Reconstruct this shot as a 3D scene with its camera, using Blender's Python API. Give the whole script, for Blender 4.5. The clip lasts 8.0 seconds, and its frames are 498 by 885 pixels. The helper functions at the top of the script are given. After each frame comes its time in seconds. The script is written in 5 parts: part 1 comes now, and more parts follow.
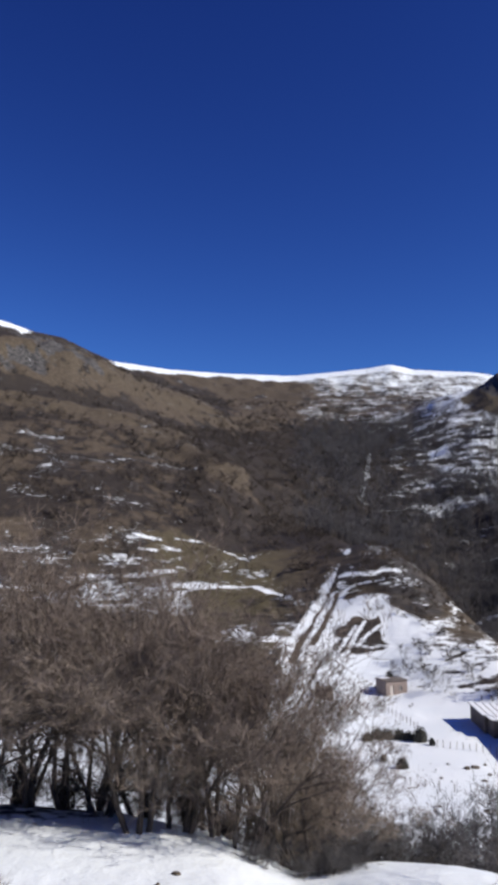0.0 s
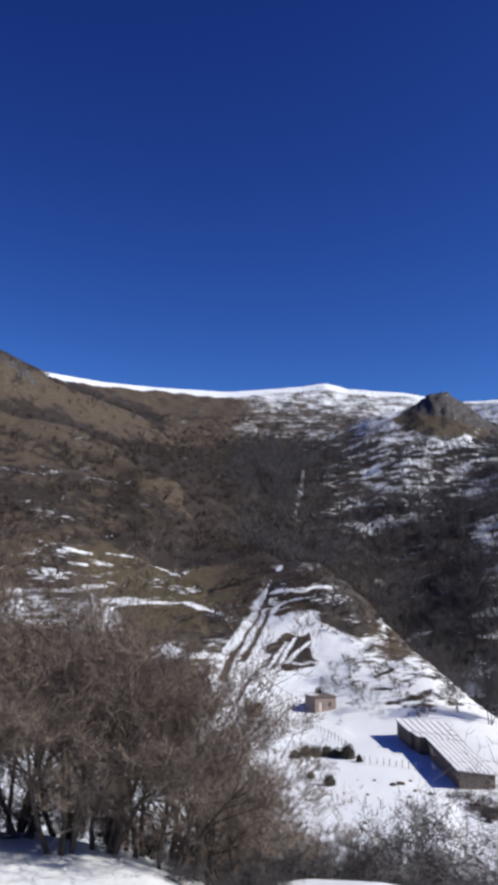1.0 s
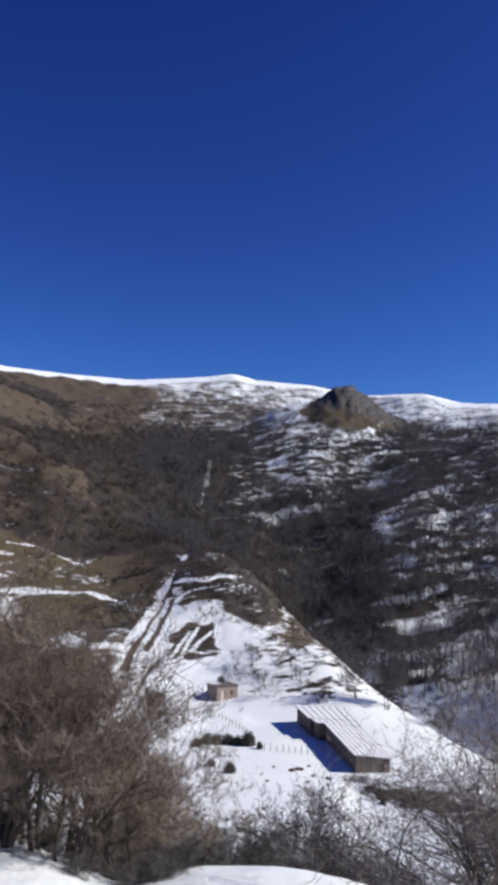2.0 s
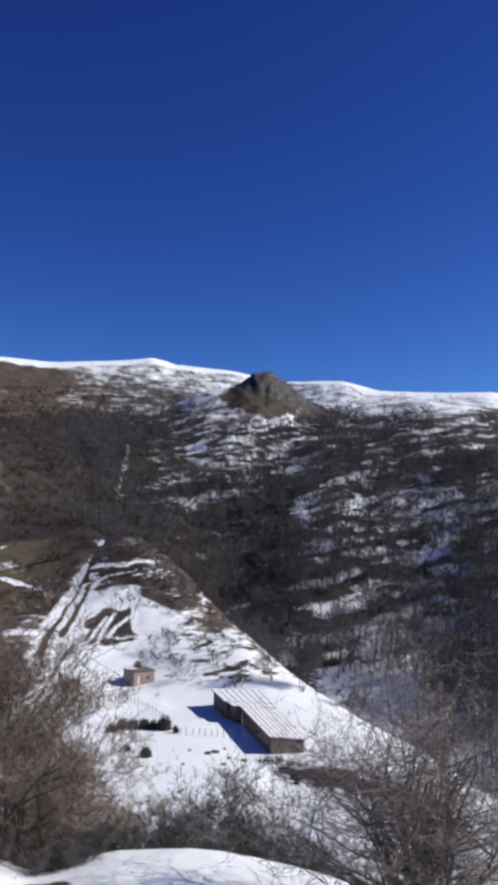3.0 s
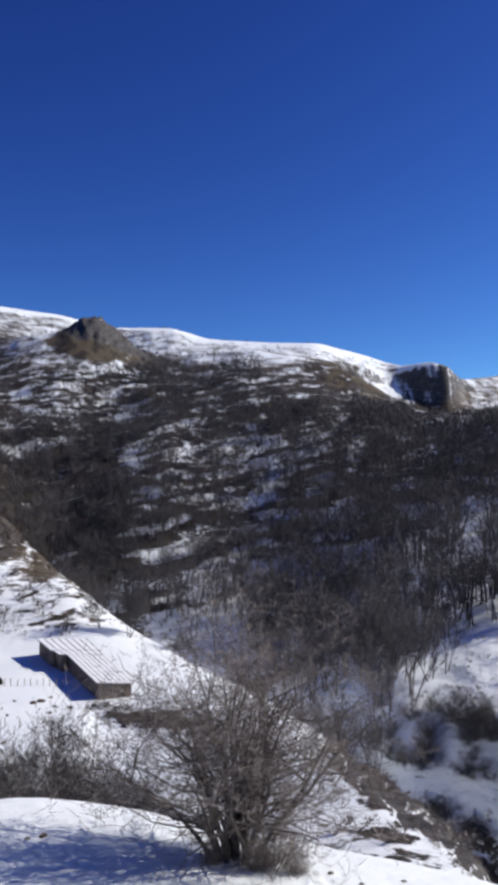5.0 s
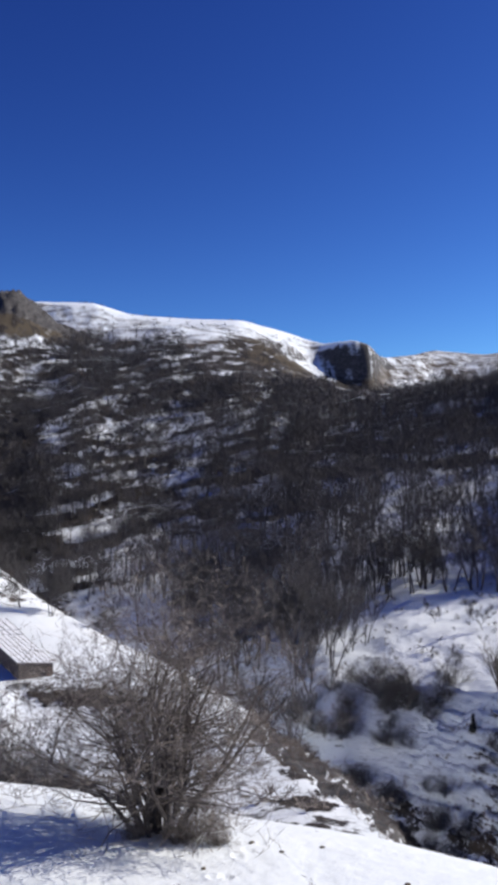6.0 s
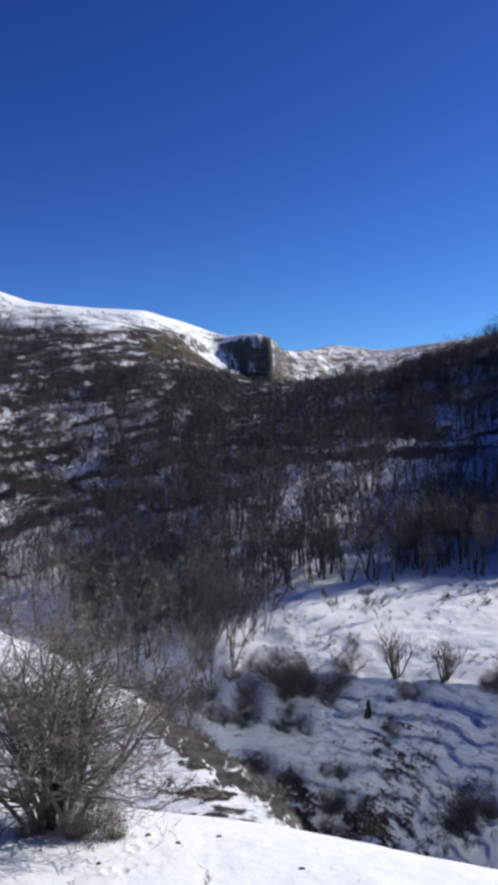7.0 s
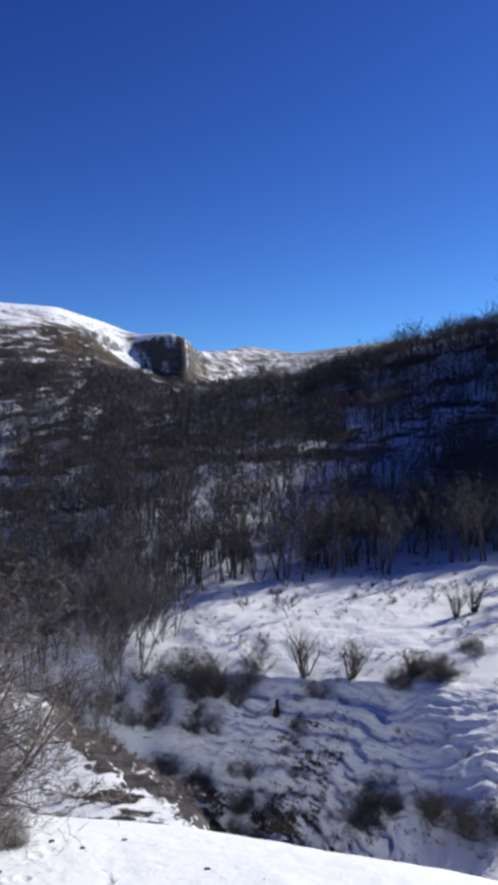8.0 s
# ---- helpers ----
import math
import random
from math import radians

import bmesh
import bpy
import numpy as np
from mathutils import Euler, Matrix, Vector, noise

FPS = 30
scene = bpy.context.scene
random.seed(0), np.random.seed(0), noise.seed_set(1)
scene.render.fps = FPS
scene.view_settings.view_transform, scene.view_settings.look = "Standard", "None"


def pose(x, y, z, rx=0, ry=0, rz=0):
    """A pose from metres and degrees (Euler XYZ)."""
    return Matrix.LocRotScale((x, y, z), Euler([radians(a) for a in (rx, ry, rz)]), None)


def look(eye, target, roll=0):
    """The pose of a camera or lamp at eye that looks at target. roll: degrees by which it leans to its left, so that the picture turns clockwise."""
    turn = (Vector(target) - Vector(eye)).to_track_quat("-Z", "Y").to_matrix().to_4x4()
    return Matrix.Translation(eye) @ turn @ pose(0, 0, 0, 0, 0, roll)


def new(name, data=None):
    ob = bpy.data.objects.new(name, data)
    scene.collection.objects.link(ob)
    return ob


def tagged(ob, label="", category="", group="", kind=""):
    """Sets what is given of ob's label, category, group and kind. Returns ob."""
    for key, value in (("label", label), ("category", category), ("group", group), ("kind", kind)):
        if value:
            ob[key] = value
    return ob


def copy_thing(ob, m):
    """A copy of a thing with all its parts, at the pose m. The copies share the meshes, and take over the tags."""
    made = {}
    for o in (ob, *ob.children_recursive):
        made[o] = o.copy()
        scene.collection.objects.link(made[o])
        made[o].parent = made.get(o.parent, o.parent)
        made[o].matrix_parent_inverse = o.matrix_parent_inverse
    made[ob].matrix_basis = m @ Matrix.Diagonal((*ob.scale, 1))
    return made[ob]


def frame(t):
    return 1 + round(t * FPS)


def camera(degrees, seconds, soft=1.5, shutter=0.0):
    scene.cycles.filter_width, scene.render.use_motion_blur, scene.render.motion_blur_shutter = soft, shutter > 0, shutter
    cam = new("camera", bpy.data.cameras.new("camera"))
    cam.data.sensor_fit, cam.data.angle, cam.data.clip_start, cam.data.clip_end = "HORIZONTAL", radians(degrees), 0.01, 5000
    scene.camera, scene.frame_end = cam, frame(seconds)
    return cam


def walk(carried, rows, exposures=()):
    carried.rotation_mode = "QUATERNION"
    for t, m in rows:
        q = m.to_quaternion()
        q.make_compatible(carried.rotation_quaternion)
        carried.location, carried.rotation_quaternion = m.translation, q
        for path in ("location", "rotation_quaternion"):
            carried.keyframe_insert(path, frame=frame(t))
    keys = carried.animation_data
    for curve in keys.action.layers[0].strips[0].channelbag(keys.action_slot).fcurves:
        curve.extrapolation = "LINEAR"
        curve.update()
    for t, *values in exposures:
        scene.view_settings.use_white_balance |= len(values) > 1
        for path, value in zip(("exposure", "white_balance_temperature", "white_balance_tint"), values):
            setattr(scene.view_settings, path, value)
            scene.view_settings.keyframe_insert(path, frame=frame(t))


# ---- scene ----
# camera: a slow pan by a person standing on a bank above a snowy shelf, arms out in front
EYE, ARM = 1.6, 0.45
cam = camera(33.1, 8.0, soft=4.5)
ROWS = [  # seconds, bearing (to the right), pitch, roll
    (0.0, 0.0, 7.0, 0.25), (0.5, 1.8, 8.18, -0.15), (1.0, 4.57, 8.07, -0.36), (1.5, 7.81, 7.68, -0.49),
    (3.0, 16.54, 6.45, -0.46), (3.5, 19.15, 4.79, -0.22), (4.0, 23.1, 3.32, 0.55), (4.5, 25.87, 3.29, 0.36),
    (6.0, 33.38, 1.32, 0.27), (6.5, 36.63, 0.68, 0.37), (7.0, 40.06, 0.75, -0.07), (7.5, 43.24, 0.75, -0.45),
    (8.0, 46.03, 0.82, -0.64),
]
walk(cam, [(t, pose(ARM * math.sin(radians(b)), ARM * (math.cos(radians(b)) - 1), EYE, 90 + p, r, -b)) for t, b, p, r in ROWS])

# ---- sky and sun ----
SUN_BEARING, SUN_HEIGHT = 107.0, 35.0
world = bpy.data.worlds.new("sky")
scene.world = world
world.use_nodes = True
wn = world.node_tree.nodes
sky = wn.new("ShaderNodeTexSky")
sky.sky_type, sky.sun_disc = "NISHITA", False
sky.sun_elevation, sky.sun_rotation = radians(SUN_HEIGHT), radians(SUN_BEARING)
sky.altitude, sky.air_density, sky.dust_density, sky.ozone_density = 1900, 1.0, 0.4, 3.0
# thin, dry winter air: a deep blue
apart, together = wn.new("ShaderNodeSeparateColor"), wn.new("ShaderNodeCombineColor")
world.node_tree.links.new(sky.outputs[0], apart.inputs[0])
for channel, (power, share) in enumerate(((1.8, 0.57), (1.8, 0.69), (1.42, 1.62))):
    deeper, scaled = wn.new("ShaderNodeMath"), wn.new("ShaderNodeMath")
    deeper.operation, scaled.operation = "POWER", "MULTIPLY"
    deeper.inputs[1].default_value, scaled.inputs[1].default_value = power, share
    world.node_tree.links.new(apart.outputs[channel], deeper.inputs[0])
    world.node_tree.links.new(deeper.outputs[0], scaled.inputs[0])
    world.node_tree.links.new(scaled.outputs[0], together.inputs[channel])
world.node_tree.links.new(together.outputs[0], wn["Background"].inputs[0])
wn["Background"].inputs[1].default_value = 0.035
sun = new("sun", bpy.data.lights.new("sun", "SUN"))
sun.data.energy, sun.data.angle, sun.data.color = 5.0, radians(0.53), (1.0, 0.95, 0.87)
sb, sh = radians(SUN_BEARING), radians(SUN_HEIGHT)
sun.matrix_world = look((900 * math.sin(sb) * math.cos(sh), 900 * math.cos(sb) * math.cos(sh), 900 * math.sin(sh)), (0, 0, 0))

# ---- the lie of the land: guide lines (bearing, distance, angle above or below the eye) ----
# top of the bank on which the viewer stands, and its foot
BANK_TOP = [
    (-180, 1.5, -47), (180, 1.5, -47)
]
BANK_FOOT = [
    (-180, 12, -31), (180, 12, -31)
]
# lip of the snowy shelf
LIP = [
    (-30, 28, -15.4), (-17, 28, -15.9), (-9, 27, -16.9), (-2, 25, -18.4), (3, 23, -20.7), (8, 24, -19.8), (13, 24.5, -19.7), (17.7, 24, -20.3),
    (21.3, 24, -20.8), (25, 23.5, -21.6), (32.5, 22.5, -22.6), (38.6, 22, -23.35), (44.8, 21, -24.05), (52.4, 20.3, -24.9), (63, 19.5, -25.5),
    (80, 19, -26)
]
# hidden slope under the lip
UNDER_LIP = [
    (-30, 50, -22), (-2, 48, -22.5), (8, 46, -23), (20, 45, -23.5), (28, 40, -25), (33, 36, -25.5), (38, 32, -25.5), (44, 33, -26), (50, 38, -32),
    (63, 40, -34)
]
# near edge of the farm meadow; ravine side farther right
MEADOW_EDGE = [
    (-30, 110, -14), (-9, 110, -14), (-2, 100, -16), (4, 95, -17.8), (11, 90, -18.6), (20, 88, -18.8), (28, 80, -19.3), (33, 65, -20.5),
    (38, 50, -22.3), (44, 40, -24.3), (50, 54, -32), (63, 56, -34)
]
# farm level
FARM_LEVEL = [
    (-30, 150, -10.5), (-9, 155, -10), (-2, 160, -9), (4, 170, -9.6), (8, 172, -10.1), (14, 150, -11.4), (17, 140, -12.3), (20, 125, -13.7),
    (24, 112, -15), (28, 100, -16.3), (33, 85, -17.6), (38, 60, -20.8), (44, 43, -24), (50, 66, -30.5), (63, 70, -31)
]
# crest of the farm spur; ravine bottom farther right
SPUR_CREST = [
    (-30, 200, -7), (-9, 200, -7), (-2, 210, -6.6), (2, 280, -2.6), (5, 325, -0.2), (8, 320, 0.2), (9.3, 312, -0.1), (11.5, 292, -1.7),
    (13.5, 264, -3.8), (14.4, 246, -4.8), (16.1, 218, -6.3), (18.8, 190, -8.6), (20.7, 174, -9.9), (24, 150, -11.8), (28, 130, -13.5), (31, 116, -15.1),
    (34.2, 98, -17), (36.5, 82, -18.6), (38.8, 68, -19.8), (41.6, 56, -21.7), (44.2, 46.5, -23.9), (46, 58, -29), (48, 70, -31), (52, 82, -30),
    (63, 76, -30)
]
# valley behind the spur
VALLEY = [
    (-30, 270, -2.5), (-2, 280, -2.5), (2, 350, 0.2), (4, 370, 0.6), (6.2, 375, 0.5), (8, 380, -1.2), (11, 360, -4.5), (14, 330, -9), (17, 280, -11),
    (20, 240, -13), (24, 200, -15), (28, 175, -17), (33, 150, -19.5), (38, 118, -21.2), (41, 116, -22.6), (44, 112, -23.8), (47, 106.5, -24.4), (50, 101.5, -24.8), (54, 94, -25.2), (57, 88.8, -25.4), (60, 86, -25.6), (63, 85, -25.6)
]
# foot of the far hill; edge of the bench meadow farther right
HILL_FOOT = [
    (-30, 340, 3), (-9, 340, 2), (-2, 350, 1), (4, 430, 0.5), (8, 430, -1.5), (11, 410, -3), (14, 370, -6.5), (17, 330, -8.5), (20, 290, -10),
    (24, 262, -10.8), (28, 240, -11), (33, 186, -14), (38, 142, -14.4), (41, 139, -14.3), (44, 132, -14.3), (47, 126, -14.5), (50, 120, -14.7),
    (53, 115, -14.9), (56, 112, -14.5), (60, 110, -14.3), (63, 109, -14)
]
# lower hillside; back of the bench meadow
LOWER_HILL = [
    (-30, 460, 7), (-17, 460, 6.5), (-9, 460, 6), (-2, 480, 5), (4, 560, 4), (8, 560, 2.5), (11, 520, 1), (14, 470, -2), (17, 420, -4),
    (20, 360, -5.5), (24, 330, -6.7), (28, 300, -8), (33, 250, -9.3), (38, 205, -9.2), (44, 200, -7.8), (52, 200, -6.9), (58, 200, -6.2),
    (63, 200, -5.3)
]
# shoulder under the crests; past bearing 63 an unseen hill, added to shade the bench
SHOULDER = [
    (-30, 600, 11.5), (-17, 600, 10.6), (-9, 610, 8.8), (-2, 660, 7), (4, 720, 6.3), (8, 740, 6.3), (11, 735, 6.6), (14, 725, 7.3), (17, 735, 7.9),
    (20, 755, 7.6), (24, 720, 7.2), (28, 690, 7.2), (33, 670, 6.6), (35.5, 650, 5.4), (37, 620, 4.6), (39.8, 520, 2.6), (44, 420, 2), (52, 380, 2.6),
    (63, 370, 4.8), (67.5, 310, 8.5), (72.5, 262, 9.2), (77, 256, 9.0), (82, 262, 9), (90, 300, 8.5), (180, 400, 9)
]
# crest of the near mountains; past bearing 63 unseen, lifted to throw shadow
CREST_WEST = [
    (-30, 680, 15), (-17, 680, 14), (-12, 700, 12.9), (-9, 720, 11.4), (-2, 800, 9), (4, 880, 8.6), (8, 900, 8.7), (11, 880, 8.8), (12, 868, 9.2),
    (12.7, 862, 9.55), (14, 854, 9.95), (15.2, 850, 10.25), (16.2, 848, 10.75), (16.8, 852, 11.05), (17.4, 850, 11.35), (18.2, 850, 11.3),
    (18.8, 850, 10.8), (19.4, 850, 10.3), (20.1, 848, 9.8), (21.1, 845, 9), (22.1, 838, 8.4), (22.8, 832, 8.2)
]
CREST_EAST = [
    (24.5, 820, 8.7), (28, 800, 9.2), (31, 790, 9), (33.4, 780, 8.4), (35.2, 760, 7.75), (36.4, 740, 6.85), (38, 700, 5.75), (39.8, 650, 4.75),
    (41.2, 600, 4.4), (42.6, 540, 4.1), (44, 500, 4.2), (49, 460, 4.7), (52, 445, 5.9), (55, 440, 6.6), (59, 435, 7.75), (63, 430, 8.7),
    (66, 428, 10.4), (70, 420, 12.5), (76, 400, 15.7), (90, 380, 16), (120, 380, 12), (180, 500, 14)
]
CREST = CREST_WEST + CREST_EAST
# hollow behind it
HOLLOW = [
    (-30, 760, 14.5), (-17, 780, 13.5), (-9, 880, 11.2), (-2, 950, 9.6), (8, 1050, 10), (14, 1050, 9.8), (20, 1000, 8.6), (24, 980, 9),
    (33, 900, 8.8), (35.4, 930, 7.3), (36.5, 960, 6.2), (37.4, 1000, 5.6), (38.3, 1020, 5.2), (39.3, 1040, 4.9), (40.2, 1050, 4.9), (42.5, 1050, 4.8), (44, 1050, 4.2), (48, 1000, 4),
    (52, 700, 2), (63, 650, 4), (75, 600, 8)
]
SKYLINE_WEST = [
    (-30, 900, 15.5), (-16.9, 950, 14.55), (-14.7, 980, 13.95), (-12.8, 1000, 13.7), (-11.7, 1020, 13.2), (-9.4, 1100, 12.2), (-5.5, 1200, 11.7),
    (3, 1300, 11.25), (6, 1300, 11.5), (8.2, 1300, 11.7), (9.8, 1300, 11.95), (11.3, 1300, 11.5), (15, 1300, 11.2), (19, 1250, 10.5),
    (23, 1200, 10.5), (25.4, 1200, 9.75)
]
SKYLINE_EAST = [
    (29, 1200, 9.5), (33, 1200, 9.35), (35.8, 1250, 8.7), (37.4, 1240, 8.2), (38.6, 1150, 7.95), (39.4, 1120, 8.1), (40.5, 1095, 8.15), (41.6, 1082, 7.9), (42.1, 1100, 7.35), (42.6, 1300, 6.9), (44.6, 1400, 7), (45.8, 1600, 7.2), (49.2, 1600, 6.75), (52.1, 1600, 7.05),
    (57, 1600, 7.6), (63, 1500, 8), (75, 1400, 9)
]
SKYLINE = SKYLINE_WEST + SKYLINE_EAST
# far side and the plain beyond
FAR_SIDE = [
    (-180, 2300, 4), (180, 2300, 4)
]
PLAIN = [
    (-180, 4900, -1), (180, 4900, -1)
]
LINES = [BANK_TOP, BANK_FOOT, LIP, UNDER_LIP, MEADOW_EDGE, FARM_LEVEL, SPUR_CREST, VALLEY, HILL_FOOT, LOWER_HILL, SHOULDER, CREST, HOLLOW, SKYLINE, FAR_SIDE, PLAIN]
BEARINGS = np.concatenate([np.linspace(-180, -26, 22, endpoint=False), np.linspace(-26, -19, 14, endpoint=False), np.arange(-19, 65, 0.14), np.linspace(65, 180, 36)])
DISTANCES = np.concatenate([np.geomspace(0.02, 13, 30, endpoint=False), np.geomspace(13, 26, 120, endpoint=False), np.geomspace(26, 94, 88, endpoint=False), np.linspace(94, 126, 140, endpoint=False), np.geomspace(126, 150, 22, endpoint=False),
                            np.geomspace(150, 192, 26, endpoint=False), np.geomspace(192, 275, 88, endpoint=False), np.geomspace(275, 1000, 150, endpoint=False), np.geomspace(1000, 1700, 50, endpoint=False), np.geomspace(1700, 4900, 12)])


def lattice(ix, iy, seed):
    h = (ix.astype(np.int64) * 374761393 + iy.astype(np.int64) * 668265263 + seed * 1442695041) & 0xFFFFFFFF
    h = ((h ^ (h >> 13)) * 1274126177) & 0xFFFFFFFF
    return ((h ^ (h >> 16)) & 0xFFFFFF) / float(0xFFFFFF)


def grain(x, y, seed=0, octaves=4):
    """Smooth noise from -1 to 1, size 1."""
    total, amp, norm = 0.0, 1.0, 0.0
    for k in range(octaves):
        ix, iy = np.floor(x), np.floor(y)
        u, v = x - ix, y - iy
        u, v = u * u * (3 - 2 * u), v * v * (3 - 2 * v)
        a, b = lattice(ix, iy, seed + k), lattice(ix + 1, iy, seed + k)
        c, d = lattice(ix, iy + 1, seed + k), lattice(ix + 1, iy + 1, seed + k)
        total = total + amp * ((a * (1 - u) + b * u) * (1 - v) + (c * (1 - u) + d * u) * v)
        norm, amp, x, y = norm + amp, amp * 0.5, x * 2.03 + 7.1, y * 2.03 + 3.7
    return total / norm * 2 - 1


def step(a, b, v):
    u = np.clip((v - a) / (b - a), 0, 1)
    return u * u * (3 - 2 * u)


def lay_of_the_land():
    fine = np.arange(-180, 180.01, 0.1)
    rr, zz = [], []
    for k, line in enumerate(LINES):
        az, r, el = (np.array([p[i] for p in line], float) for i in range(3))
        z = r * np.tan(np.radians(el))
        az, r, z = np.append(az, az[0] + 360), np.append(r, r[0]), np.append(z, z[0])
        sigma = 2 if k in (11, 13) else 5 if k in (2, 6) else 9
        g = np.exp(-0.5 * (np.arange(-20, 21) / sigma) ** 2)
        g /= g.sum()
        for out, val in ((rr, r), (zz, z)):
            v = np.interp(np.where(fine < az[0], fine + 360, fine), az, val)
            v = np.convolve(np.concatenate([v[-21:-1], v, v[1:21]]), g, "valid")
            out.append(np.interp(BEARINGS, fine, v))
    rr, zz = np.array(rr).T, np.array(zz).T
    out = np.zeros((len(BEARINGS), len(DISTANCES)))
    for i in range(len(BEARINGS)):
        x, y = np.append(0.0, rr[i]), np.append(-EYE, zz[i])
        h = np.maximum(np.diff(x), 0.5)
        x = np.append(0.0, np.cumsum(h))
        s = np.diff(y) / h
        m = np.concatenate([[s[0]], np.where(s[1:] * s[:-1] > 0, 2 * s[1:] * s[:-1] / (s[1:] + s[:-1] + 1e-12), 0.0), [s[-1]]])
        j = np.clip(np.searchsorted(x, DISTANCES) - 1, 0, len(h) - 1)
        t = np.clip((DISTANCES - x[j]) / h[j], 0, 1)
        out[i] = ((2 * t ** 3 - 3 * t ** 2 + 1) * y[j] + (t ** 3 - 2 * t ** 2 + t) * h[j] * m[j] + (3 * t ** 2 - 2 * t ** 3) * y[j + 1] + (t ** 3 - t ** 2) * h[j] * m[j + 1])
    # soften the fold where the farm track climbs
    g = np.exp(-0.5 * (np.arange(-18, 19) / 7) ** 2)
    soft = np.array([np.convolve(np.pad(c, 18, "edge"), g / g.sum(), "valid") for c in out.T]).T
    w = np.clip((BEARINGS - 1.5) / 1.5, 0, 1) * np.clip((9.5 - BEARINGS) / 1.5, 0, 1)
    w = w[:, None] * (np.clip((DISTANCES - 175) / 15, 0, 1) * np.clip((420 - DISTANCES) / 30, 0, 1))[None]
    return out + (soft - out) * w + EYE


GA, GR = np.meshgrid(np.radians(BEARINGS), DISTANCES, indexing="ij")
GX, GY = GR * np.sin(GA), GR * np.cos(GA)
GZ = lay_of_the_land()
GD = np.degrees(GA)
GE = np.degrees(np.arctan2(GZ - EYE, GR))


def zone(a0, a1, e0, e1, sa=1.0, se=0.5, r0=0.0, r1=9999.0):
    """1 inside a stretch of bearings, height angles and distances, softly 0 outside."""
    m = step(a0 - sa, a0 + sa, WA) * (1 - step(a1 - sa, a1 + sa, WA)) * step(e0 - se, e0 + se, WE) * (1 - step(e1 - se, e1 + se, WE))
    return m * step(r0 * 0.96, r0 * 1.04 + 0.01, GR) * (1 - step(r1 * 0.96, r1 * 1.04, GR))


# borders of the zones wander a little
WA = GD + 1.6 * grain(GX / 45, GY / 45, 3, 5) * step(120, 260, GR)
WE = GE + 0.9 * grain(GX / 40, GY / 40, 5, 5) * step(120, 260, GR)
snow, scrub, rock, olive = (np.zeros_like(GZ) for _ in range(4))


def lay(field, value, m):
    field += (value - field) * m


def along(points, width, soft=0.5):
    """1 within a strip along a line of plan points."""
    d = np.full(GX.shape, 1e9)
    near = (GD > -20) & (GD < 20) & (GR > 90) & (GR < 800)
    x, y = GX[near], GY[near]
    best = np.full(x.shape, 1e9)
    wob = width * (0.8 + 0.5 * grain(x / 9, y / 9, 77, 3))
    for (x0, y0), (x1, y1) in zip(points, points[1:]):
        dx, dy = x1 - x0, y1 - y0
        t = np.clip(((x - x0) * dx + (y - y0) * dy) / (dx * dx + dy * dy), 0, 1)
        best = np.minimum(best, np.hypot(x - x0 - t * dx, y - y0 - t * dy))
    d[near] = best / wob
    return 1 - step(1 - soft, 1 + soft, d)


def blob(points, soft=2.0):
    """1 inside a convex patch of plan points, given clockwise from above."""
    m = np.ones_like(GX)
    w = 2.0 * grain(GX / 8, GY / 8, 78, 3)
    for (x0, y0), (x1, y1) in zip(points, points[1:] + points[:1]):
        n = math.hypot(x1 - x0, y1 - y0)
        s = ((GX - x0) * (y1 - y0) - (GY - y0) * (x1 - x0)) / n + w
        m = m * step(-soft, soft, s)
    return m * (GR > 80)


LEFT_EDGE = np.interp(GE, [-25, -9, -8, -4.3, 0.5, 12], [0.5, 1.6, 2.4, 4.3, 6.8, 7])
spur_left = step(-0.5, 0.4, GD - LEFT_EDGE + 0.35 * grain(GX / 6, GY / 6, 8))
lay(snow, 0.88, np.ones_like(GZ))
lay(snow, 0.62, zone(-40, 4, -60, -14, 1.5, 1, 24, 60))
lay(scrub, 0.7, zone(-40, 4, -60, -14, 1.5, 1, 22.5, 60))
under = zone(-40, 70, -90, 20, 1, 1, 27, 80) * (1 - zone(30, 46, -40, -14, 2, 1))
lay(snow, 0.5, under)
lay(scrub, 0.8, under)
lay(snow, 0.60, zone(22, 46, -40, -12, 3, 1, 34, 110))
lay(scrub, 0.75, zone(22, 46, -40, -12, 3, 1, 34, 110))
bare_bank = zone(17, 25.5, -25, -18.8, 1.2, 0.5, 27, 56)
lay(snow, 0.3, bare_bank)
bare_lip = zone(0.8, 6.2, -24, -20.8, 1.2, 0.3) * step(20.6, 22.2, GR + 1.0 * grain(GX / 1.5, GY / 1.5, 47, 3)) * (1 - step(23.5, 25, GR))
lay(snow, 0.34, bare_lip)
lay(scrub, 0.55, bare_lip)
# left hill
hill = (1 - spur_left) * step(115, 150, GR) * (1 - step(1400, 1500, GR))
lay(snow, 0.26, hill)
lay(scrub, 0.52, hill)
lay(olive, 0.15, hill)
lay(snow, 0.36, hill * zone(-30, 3, -8, 1.8, 1.5, 0.7, 110, 500))
lay(snow, 0.52, hill * zone(-12, -4, -4.6, -2.2, 1.5, 0.5, 110, 500))
lay(scrub, 0.2, hill * zone(-6, 2.5, -7, 1.2, 2, 0.6, 110, 340))
lay(olive, 1.0, hill * zone(-6, 2.5, -7, 1.2, 2, 0.6, 110, 340))
lay(snow, 0.22, hill * zone(-3.5, 2.2, -5.2, -2.9, 1, 0.3, 110, 500))
lay(snow, 0.36, hill * zone(-3, 3, -9, -5.4, 1, 0.4, 110, 500))
woody = zone(-4, 9, -1, 7.6, 2.5, 0.8, 325, 1000)
lay(scrub, 0.95, woody)
